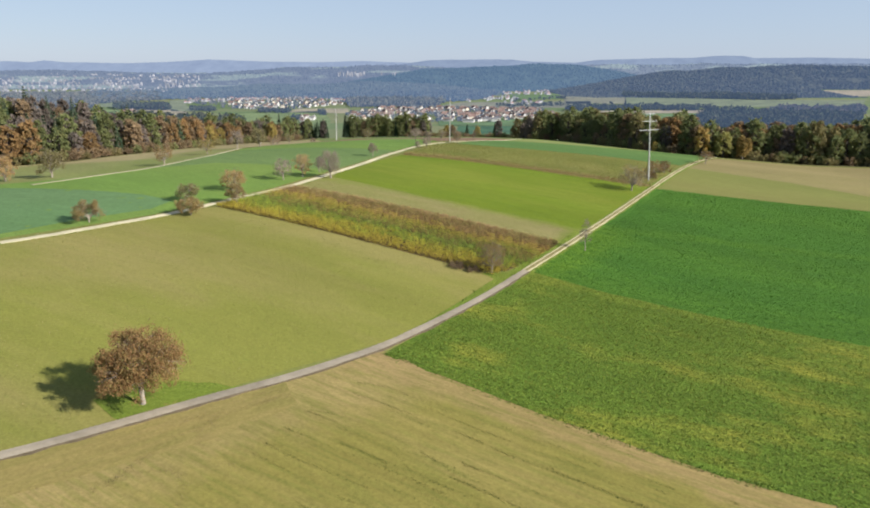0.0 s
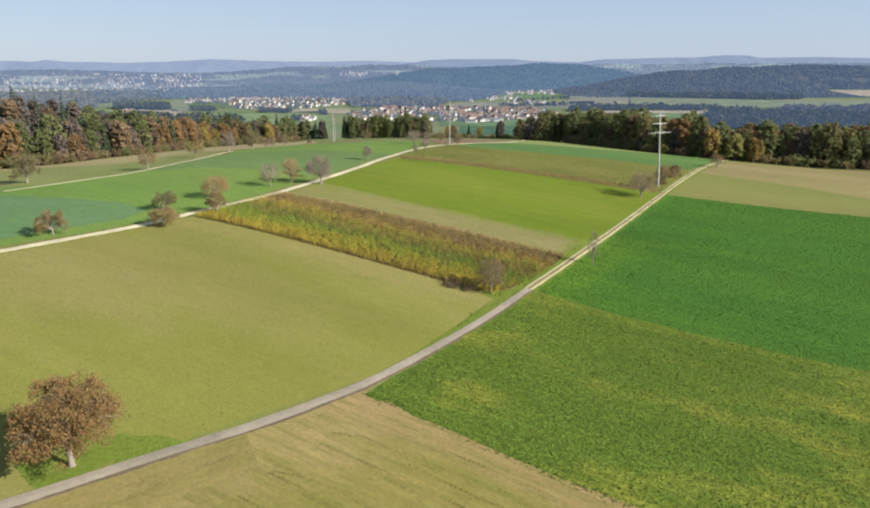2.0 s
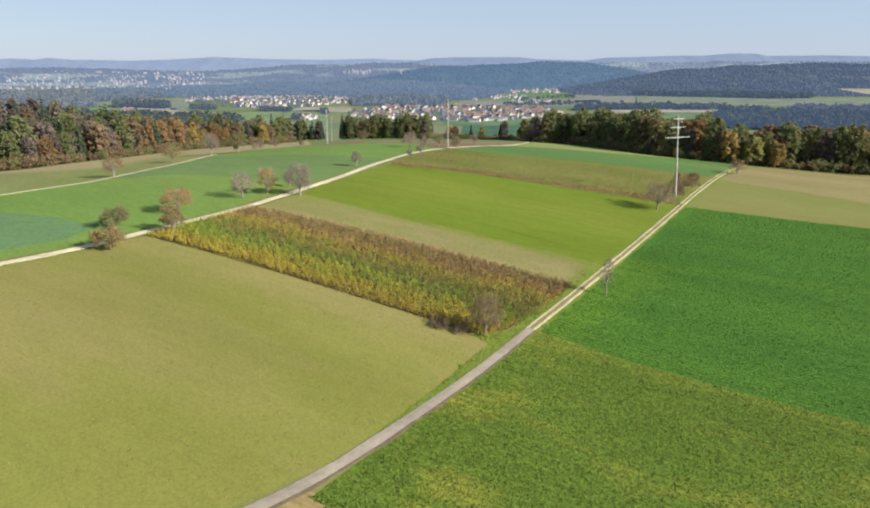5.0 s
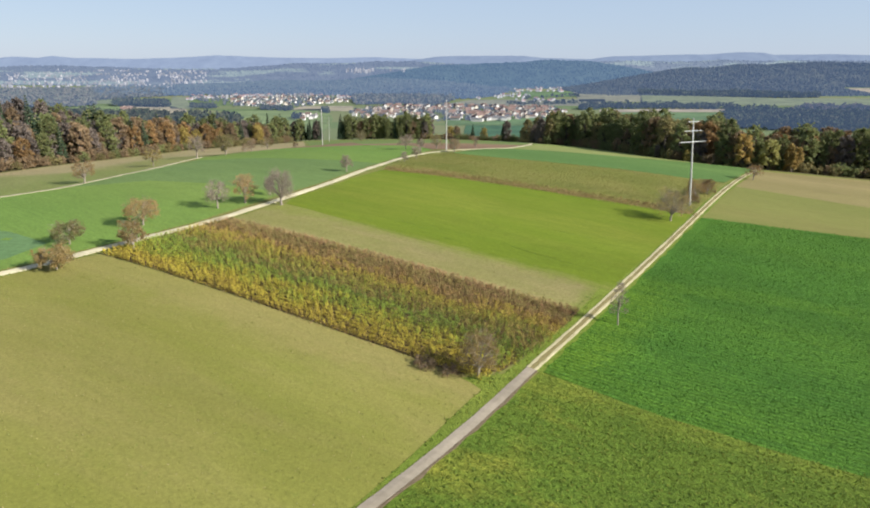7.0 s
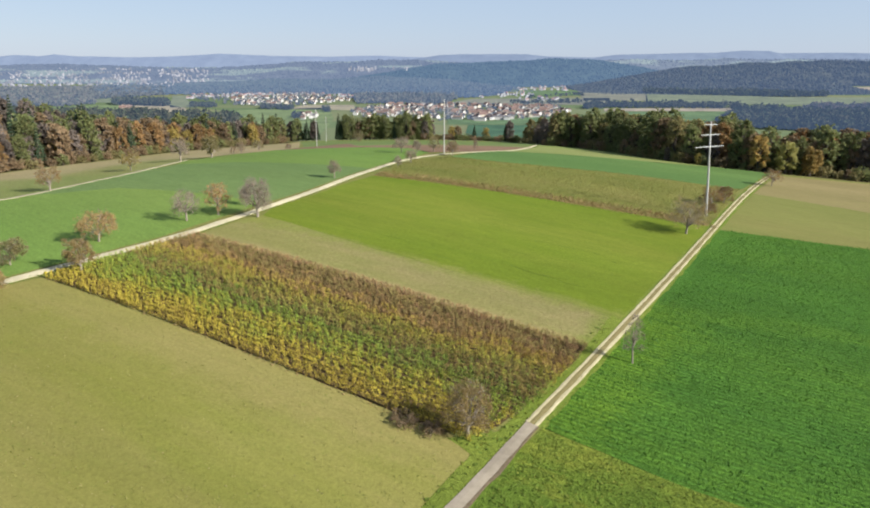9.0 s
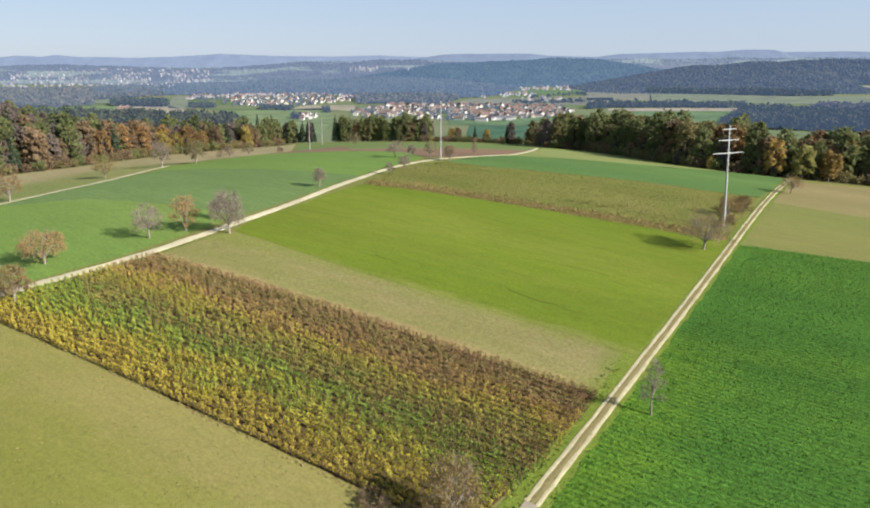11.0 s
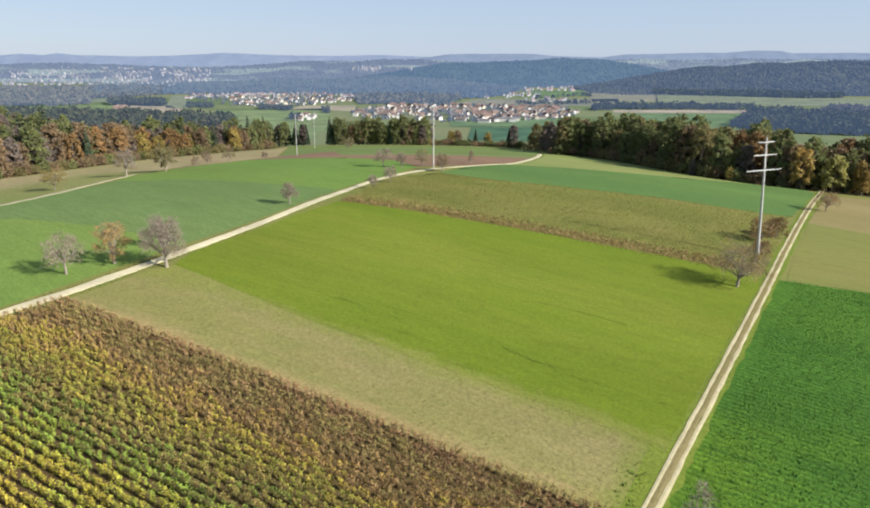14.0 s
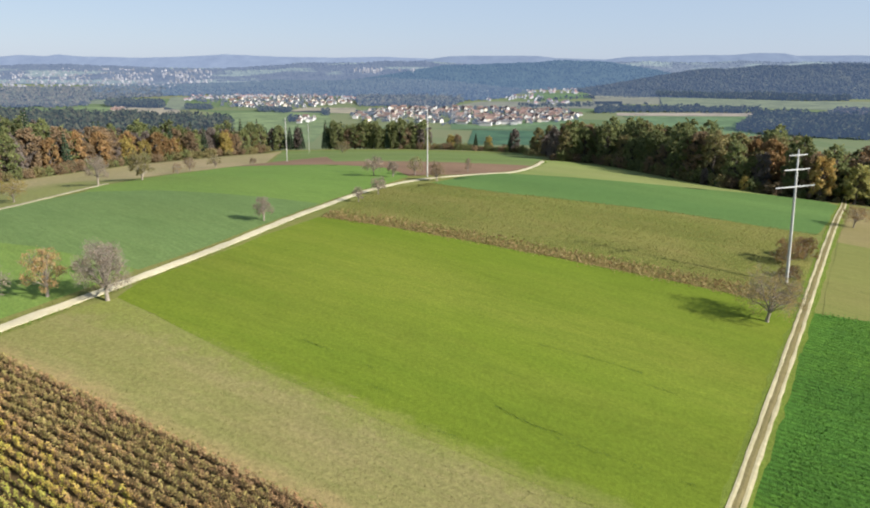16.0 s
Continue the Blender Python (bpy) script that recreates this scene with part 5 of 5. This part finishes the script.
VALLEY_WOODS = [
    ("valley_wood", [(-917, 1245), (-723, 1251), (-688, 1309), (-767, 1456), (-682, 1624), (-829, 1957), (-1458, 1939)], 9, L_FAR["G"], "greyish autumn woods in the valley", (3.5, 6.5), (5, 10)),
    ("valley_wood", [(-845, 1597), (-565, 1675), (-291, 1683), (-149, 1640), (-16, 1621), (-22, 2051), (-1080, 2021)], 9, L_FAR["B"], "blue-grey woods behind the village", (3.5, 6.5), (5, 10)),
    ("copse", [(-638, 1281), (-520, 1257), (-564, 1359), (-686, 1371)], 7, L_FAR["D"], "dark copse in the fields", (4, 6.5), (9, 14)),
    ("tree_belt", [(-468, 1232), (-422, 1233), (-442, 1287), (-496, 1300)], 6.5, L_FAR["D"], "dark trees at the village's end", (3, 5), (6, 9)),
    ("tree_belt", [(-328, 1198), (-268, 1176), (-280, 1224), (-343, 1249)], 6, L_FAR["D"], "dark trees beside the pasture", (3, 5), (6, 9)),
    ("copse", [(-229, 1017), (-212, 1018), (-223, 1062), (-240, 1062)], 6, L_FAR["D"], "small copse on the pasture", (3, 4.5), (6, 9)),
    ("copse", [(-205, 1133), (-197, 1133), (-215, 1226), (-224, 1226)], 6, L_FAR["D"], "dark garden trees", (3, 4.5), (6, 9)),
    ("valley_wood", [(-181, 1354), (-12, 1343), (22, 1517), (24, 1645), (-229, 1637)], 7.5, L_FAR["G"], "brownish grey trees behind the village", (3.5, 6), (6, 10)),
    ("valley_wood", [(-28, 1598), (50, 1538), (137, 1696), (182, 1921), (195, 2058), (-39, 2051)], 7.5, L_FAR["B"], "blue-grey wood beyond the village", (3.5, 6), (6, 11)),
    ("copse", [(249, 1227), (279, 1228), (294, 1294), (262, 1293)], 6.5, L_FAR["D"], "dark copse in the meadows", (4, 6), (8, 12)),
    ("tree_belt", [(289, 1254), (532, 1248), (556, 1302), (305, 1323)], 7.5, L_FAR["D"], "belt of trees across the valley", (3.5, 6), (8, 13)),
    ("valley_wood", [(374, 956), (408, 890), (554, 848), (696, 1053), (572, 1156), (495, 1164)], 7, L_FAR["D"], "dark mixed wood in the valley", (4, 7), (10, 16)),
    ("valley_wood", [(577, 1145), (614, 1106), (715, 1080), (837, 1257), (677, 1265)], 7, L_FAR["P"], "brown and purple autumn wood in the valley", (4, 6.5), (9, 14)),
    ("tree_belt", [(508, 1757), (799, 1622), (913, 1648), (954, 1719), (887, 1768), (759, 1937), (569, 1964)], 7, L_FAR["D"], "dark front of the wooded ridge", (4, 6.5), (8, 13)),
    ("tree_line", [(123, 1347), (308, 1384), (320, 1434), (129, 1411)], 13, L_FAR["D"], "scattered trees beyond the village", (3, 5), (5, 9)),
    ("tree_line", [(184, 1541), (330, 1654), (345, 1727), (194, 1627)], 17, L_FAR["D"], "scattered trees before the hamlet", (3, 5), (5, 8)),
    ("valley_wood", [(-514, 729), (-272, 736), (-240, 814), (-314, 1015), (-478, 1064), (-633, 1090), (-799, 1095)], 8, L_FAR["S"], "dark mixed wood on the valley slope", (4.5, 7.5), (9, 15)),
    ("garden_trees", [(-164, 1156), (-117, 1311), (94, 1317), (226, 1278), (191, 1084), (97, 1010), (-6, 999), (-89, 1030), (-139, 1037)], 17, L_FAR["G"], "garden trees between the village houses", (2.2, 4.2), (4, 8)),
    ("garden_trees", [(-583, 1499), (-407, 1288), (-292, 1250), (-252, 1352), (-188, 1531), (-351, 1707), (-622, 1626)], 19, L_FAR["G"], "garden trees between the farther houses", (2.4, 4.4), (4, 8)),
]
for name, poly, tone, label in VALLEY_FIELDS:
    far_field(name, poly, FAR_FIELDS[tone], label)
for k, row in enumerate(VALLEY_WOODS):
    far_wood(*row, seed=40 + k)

M_WALL = [plain_material(f"render_{n}", a, b, 0.3, 0.9) for n, a, b in (("white", (0.57, 0.55, 0.53), (0.68, 0.66, 0.64)), ("cream", (0.60, 0.53, 0.44), (0.68, 0.61, 0.51)), ("grey", (0.45, 0.44, 0.43), (0.52, 0.51, 0.49)))]
# tile reds dulled in the base colour to stand for haze
M_ROOF = [plain_material(f"roof_{n}", a, b, 0.5, 0.9) for n, a, b in (("red", (0.185, 0.125, 0.11), (0.23, 0.16, 0.14)), ("brown", (0.165, 0.125, 0.11), (0.21, 0.155, 0.14)), ("dark", (0.17, 0.165, 0.17), (0.22, 0.21, 0.215)))]


def house(w, l, h, pitch, wall, roof, label):
    """A gabled house: walls with gables, overhanging roof of real thickness, chimney."""
    root = tagged(new("house"), label, "house", "village houses")
    a, b, r = w / 2, l / 2, h + pitch
    V = [(-a, -b, -2), (a, -b, -2), (a, b, -2), (-a, b, -2), (-a, -b, h), (a, -b, h), (a, b, h), (-a, b, h), (0, -b, r), (0, b, r)]
    mesh_object("wall", V, [(0, 1, 5, 8, 4), (2, 3, 7, 9, 6), (1, 2, 6, 5), (3, 0, 4, 7)], wall, root)
    o, e, t = 0.7, 0.8, 0.35
    s = pitch / a
    prof = [(-a - o, h - o * s), (0, r), (a + o, h - o * s), (a + o, h - o * s + t), (0, r + t), (-a - o, h - o * s + t)]
    V = [(x, y, z) for y in (-b - e, b + e) for x, z in prof]
    F = [(0, 1, 7, 6), (1, 2, 8, 7), (2, 3, 9, 8), (3, 4, 10, 9), (4, 5, 11, 10), (5, 0, 6, 11), (0, 5, 4, 1), (1, 4, 3, 2), (6, 7, 10, 11), (7, 8, 9, 10)]
    ro = mesh_object("roof", V, F, roof, root)
    c = a * 0.35
    V = [(c + i * 0.45, l * 0.15 + j * 0.45, z) for z in (h + pitch * 0.4, r + 0.9) for i, j in ((-1, -1), (1, -1), (1, 1), (-1, 1))]
    mesh_object("chimney", V, [(0, 1, 5, 4), (1, 2, 6, 5), (2, 3, 7, 6), (3, 0, 4, 7), (4, 5, 6, 7)], M_WALL[2], ro)
    return root


HOUSES = [house(11, 14, 7, 5, M_WALL[0], M_ROOF[0], "white village house with a red tiled roof"), house(10, 12, 7, 4.5, M_WALL[0], M_ROOF[1], "white village house with a brown tiled roof"),
          house(12, 17, 7, 5.5, M_WALL[1], M_ROOF[0], "cream farmhouse with a red tiled roof"), house(10, 13, 6.5, 3.5, M_WALL[0], M_ROOF[2], "white house with a dark roof"),
          house(15, 24, 6, 4, M_WALL[2], M_ROOF[1], "long grey barn with a brown roof"), house(16, 30, 7, 2, M_WALL[0], M_ROOF[2], "long white hall with a flat grey roof")]
homes, spots, built = random.Random(21), [], set()


def village(n, poly, kinds):
    """Houses scattered inside an outline, none closer to another than a garden allows."""
    test, made = inside_poly(poly), 0
    x0, x1, y0, y1 = min(p[0] for p in poly), max(p[0] for p in poly), min(p[1] for p in poly), max(p[1] for p in poly)
    for k in range(n * 60):
        x, y = homes.uniform(x0, x1), homes.uniform(y0, y1)
        if made >= n or not test(x, y) or any((x - a) ** 2 + (y - b) ** 2 < 7 ** 2 for a, b in spots):
            continue
        spots.append((x, y))
        kind, turn = homes.choice(kinds), homes.choice((0.3, 0.5, -0.2, 1.87, 1.45)) + homes.uniform(-0.15, 0.15)
        size = homes.uniform(0.7, 1.05) / PLAN
        ob = HOUSES[kind]
        if kind in built:
            place(ob, x, y, turn, size, 0)
        else:
            built.add(kind)
            put(ob, x, y, turn, 0).scale = (size, size, size)
        made += 1


# wall and roof tones with distance haze added as surface emission
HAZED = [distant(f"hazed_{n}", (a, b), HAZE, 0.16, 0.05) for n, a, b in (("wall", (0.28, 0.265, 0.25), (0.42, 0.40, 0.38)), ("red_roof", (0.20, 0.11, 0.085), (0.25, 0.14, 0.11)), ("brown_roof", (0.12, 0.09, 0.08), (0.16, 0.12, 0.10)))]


def far_houses(n, seed, poly, label):
    """Houses too far off to tell apart: gabled blocks of two colours, joined."""
    rnd, V, F, slots, test = random.Random(seed), [], [], [], inside_poly(poly)
    x0, x1, y0, y1 = min(p[0] for p in poly), max(p[0] for p in poly), min(p[1] for p in poly), max(p[1] for p in poly)
    while len(V) < n * 10:
        x, y = rnd.uniform(x0, x1), rnd.uniform(y0, y1)
        if not test(x, y):
            continue
        w, d, h, turn = rnd.uniform(2.2, 4), rnd.uniform(2, 3.2), rnd.uniform(2.5, 4), rnd.choice((0.2, 1.77)) + rnd.uniform(-0.3, 0.3)
        z, c, s, i = height(x, y), math.cos(turn), math.sin(turn), len(V)
        for px, py, pz in [(sx * w, sy * d, q) for q in (-3, h) for sx, sy in ((-1, -1), (1, -1), (1, 1), (-1, 1))] + [(-w, 0, h + 2.6), (w, 0, h + 2.6)]:
            V.append((x + px * c - py * s, y + px * s + py * c, z + pz))
        F += [(i, i + 1, i + 5, i + 4), (i + 1, i + 2, i + 6, i + 9, i + 5), (i + 2, i + 3, i + 7, i + 6), (i + 3, i, i + 4, i + 8, i + 7), (i + 4, i + 5, i + 9, i + 8), (i + 6, i + 7, i + 8, i + 9)]
        tile = rnd.choice((1, 1, 2))
        slots += [0, 0, 0, 0, tile, tile]
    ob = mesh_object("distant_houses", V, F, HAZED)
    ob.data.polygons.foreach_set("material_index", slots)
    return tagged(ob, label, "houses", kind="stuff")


village(255, [(-162, 1145), (-115, 1296), (93, 1302), (223, 1265), (194, 1103), (99, 1027), (57, 1001), (-7, 1015), (-90, 1048), (-140, 1046)], [0, 0, 1, 2, 2, 3, 4])
village(100, [(-412, 1302), (-296, 1263), (-252, 1352), (-192, 1473), (-331, 1612), (-493, 1542)], [0, 0, 1, 2, 3])
village(6, [(-558, 1145), (-534, 1146), (-569, 1216), (-595, 1215)], [4, 4, 2])
village(3, [(-558, 1256), (-528, 1257), (-553, 1313), (-585, 1312)], [4, 5])
village(6, [(41, 992), (94, 1018), (96, 1044), (42, 1017)], [5, 5, 4])
village(8, [(-217, 1001), (-192, 1036), (-204, 1092), (-226, 1072)], [0, 1, 3])
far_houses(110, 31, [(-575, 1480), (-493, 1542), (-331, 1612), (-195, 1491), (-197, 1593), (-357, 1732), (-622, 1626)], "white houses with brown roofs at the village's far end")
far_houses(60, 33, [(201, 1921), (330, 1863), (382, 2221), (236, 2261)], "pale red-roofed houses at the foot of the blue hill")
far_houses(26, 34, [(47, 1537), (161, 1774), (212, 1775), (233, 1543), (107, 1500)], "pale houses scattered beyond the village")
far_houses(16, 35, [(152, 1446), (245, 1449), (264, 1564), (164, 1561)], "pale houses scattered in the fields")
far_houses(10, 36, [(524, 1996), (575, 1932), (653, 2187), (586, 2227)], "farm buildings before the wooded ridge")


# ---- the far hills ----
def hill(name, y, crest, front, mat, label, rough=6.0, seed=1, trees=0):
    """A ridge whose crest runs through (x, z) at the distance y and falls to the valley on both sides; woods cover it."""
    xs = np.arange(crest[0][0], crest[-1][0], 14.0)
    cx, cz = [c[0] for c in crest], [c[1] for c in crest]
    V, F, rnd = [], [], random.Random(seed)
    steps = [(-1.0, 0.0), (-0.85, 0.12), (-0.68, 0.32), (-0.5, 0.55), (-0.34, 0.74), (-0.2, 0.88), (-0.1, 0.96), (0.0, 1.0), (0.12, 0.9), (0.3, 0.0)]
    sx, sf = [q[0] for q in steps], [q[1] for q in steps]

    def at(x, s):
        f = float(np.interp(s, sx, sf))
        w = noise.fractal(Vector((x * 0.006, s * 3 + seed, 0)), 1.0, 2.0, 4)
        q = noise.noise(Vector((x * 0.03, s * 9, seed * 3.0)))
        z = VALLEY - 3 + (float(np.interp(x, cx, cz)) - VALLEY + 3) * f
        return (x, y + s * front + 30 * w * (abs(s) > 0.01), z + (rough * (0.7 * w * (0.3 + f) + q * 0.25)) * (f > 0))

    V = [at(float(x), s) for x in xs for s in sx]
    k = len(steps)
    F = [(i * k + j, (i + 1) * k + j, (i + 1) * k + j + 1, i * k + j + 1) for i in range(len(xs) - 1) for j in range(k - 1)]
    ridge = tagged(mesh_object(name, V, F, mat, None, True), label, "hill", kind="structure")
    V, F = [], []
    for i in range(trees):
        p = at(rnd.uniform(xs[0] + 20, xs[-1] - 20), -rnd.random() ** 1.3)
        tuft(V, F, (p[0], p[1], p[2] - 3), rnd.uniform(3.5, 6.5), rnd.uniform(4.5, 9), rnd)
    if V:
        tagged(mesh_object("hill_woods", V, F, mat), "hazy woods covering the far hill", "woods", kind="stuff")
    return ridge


# each ridge emits its own haze: bluish glow over darkened base tones
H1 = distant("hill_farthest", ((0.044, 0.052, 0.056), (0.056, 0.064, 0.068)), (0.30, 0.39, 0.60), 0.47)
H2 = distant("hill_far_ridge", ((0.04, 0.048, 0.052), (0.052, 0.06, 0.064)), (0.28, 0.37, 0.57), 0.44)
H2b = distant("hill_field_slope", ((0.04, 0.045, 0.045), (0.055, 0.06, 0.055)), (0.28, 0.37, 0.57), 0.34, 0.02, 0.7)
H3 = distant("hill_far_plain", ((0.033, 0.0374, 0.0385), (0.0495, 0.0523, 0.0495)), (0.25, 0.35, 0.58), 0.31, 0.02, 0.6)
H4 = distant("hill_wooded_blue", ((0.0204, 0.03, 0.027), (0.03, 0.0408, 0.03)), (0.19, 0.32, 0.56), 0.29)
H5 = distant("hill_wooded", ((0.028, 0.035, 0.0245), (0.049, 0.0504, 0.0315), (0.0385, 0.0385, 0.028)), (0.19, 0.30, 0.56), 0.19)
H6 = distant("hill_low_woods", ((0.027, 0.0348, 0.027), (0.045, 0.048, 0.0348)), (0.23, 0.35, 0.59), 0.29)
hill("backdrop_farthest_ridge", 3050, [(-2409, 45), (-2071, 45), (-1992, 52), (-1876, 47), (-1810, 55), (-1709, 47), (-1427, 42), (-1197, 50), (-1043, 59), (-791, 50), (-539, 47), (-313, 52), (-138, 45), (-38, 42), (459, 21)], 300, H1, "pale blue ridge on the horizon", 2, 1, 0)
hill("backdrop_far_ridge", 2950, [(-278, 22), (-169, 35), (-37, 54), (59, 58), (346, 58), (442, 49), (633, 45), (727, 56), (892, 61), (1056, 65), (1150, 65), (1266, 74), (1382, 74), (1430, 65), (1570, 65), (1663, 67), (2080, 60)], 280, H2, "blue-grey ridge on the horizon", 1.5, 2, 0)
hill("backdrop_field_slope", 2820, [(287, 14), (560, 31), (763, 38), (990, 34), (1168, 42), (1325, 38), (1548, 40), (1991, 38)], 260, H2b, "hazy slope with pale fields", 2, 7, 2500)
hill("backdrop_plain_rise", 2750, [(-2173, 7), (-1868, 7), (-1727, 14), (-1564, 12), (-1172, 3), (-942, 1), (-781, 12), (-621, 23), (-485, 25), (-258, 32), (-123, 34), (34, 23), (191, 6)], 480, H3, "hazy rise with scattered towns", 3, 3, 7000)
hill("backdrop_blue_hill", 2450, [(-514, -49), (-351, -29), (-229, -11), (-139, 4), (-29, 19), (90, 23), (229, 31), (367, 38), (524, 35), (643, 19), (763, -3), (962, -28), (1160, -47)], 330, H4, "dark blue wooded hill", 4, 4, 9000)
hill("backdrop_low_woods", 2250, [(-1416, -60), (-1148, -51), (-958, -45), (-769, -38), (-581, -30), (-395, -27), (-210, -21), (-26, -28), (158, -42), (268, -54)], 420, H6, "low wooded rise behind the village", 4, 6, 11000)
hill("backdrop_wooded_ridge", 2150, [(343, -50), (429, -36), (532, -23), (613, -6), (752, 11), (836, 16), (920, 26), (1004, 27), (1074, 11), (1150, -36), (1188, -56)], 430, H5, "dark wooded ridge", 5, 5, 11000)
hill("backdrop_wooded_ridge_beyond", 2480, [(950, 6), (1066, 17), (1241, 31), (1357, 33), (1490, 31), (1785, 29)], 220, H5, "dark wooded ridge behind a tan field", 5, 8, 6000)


def far_town(n, seed, lo, hi, near, far_, foot, top):
    """Pale blocks of a town far off on a hazy slope between two distances."""
    rnd, V, F = random.Random(seed), [], []
    for k in range(n):
        s = rnd.random()
        y = near + (far_ - near) * s
        x = y * rnd.uniform(lo, hi)
        if noise.noise(Vector((x * 0.012, y * 0.02, seed))) < -0.12:
            continue
        z = foot + (top - foot) * s + rnd.uniform(0, 3)
        w, d, h = rnd.uniform(1.3, 3), rnd.uniform(1.3, 3), rnd.uniform(1, 3)
        i = len(V)
        V += [(x + sx * w, y + sy * d, z + q) for q in (-8, h) for sx, sy in ((-1, -1), (1, -1), (1, 1), (-1, 1))] + [(x - w, y, z + h + 2), (x + w, y, z + h + 2)]
        F += [(i, i + 1, i + 5, i + 4), (i + 1, i + 2, i + 6, i + 9, i + 5), (i + 2, i + 3, i + 7, i + 6), (i + 3, i, i + 4, i + 8, i + 7), (i + 4, i + 5, i + 9, i + 8), (i + 6, i + 7, i + 8, i + 9)]
    # the blocks glow faintly, painting the haze that lies before the town
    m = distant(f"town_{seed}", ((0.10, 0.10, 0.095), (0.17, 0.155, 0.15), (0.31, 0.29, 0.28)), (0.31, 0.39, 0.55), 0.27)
    return tagged(mesh_object("far_town", V, F, m), "pale houses of a far town on the slope", "town", kind="stuff")


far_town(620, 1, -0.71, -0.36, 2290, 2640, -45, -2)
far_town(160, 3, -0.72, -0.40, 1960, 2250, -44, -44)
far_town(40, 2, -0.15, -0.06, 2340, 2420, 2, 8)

# the plan above is drawn at 1.6 m to the unit: bring every thing to its true size
for ob in scene.objects:
    if ob.parent is None and ob not in (cam, sun):
        ob.location, ob.scale = ob.location * PLAN, ob.scale * PLAN
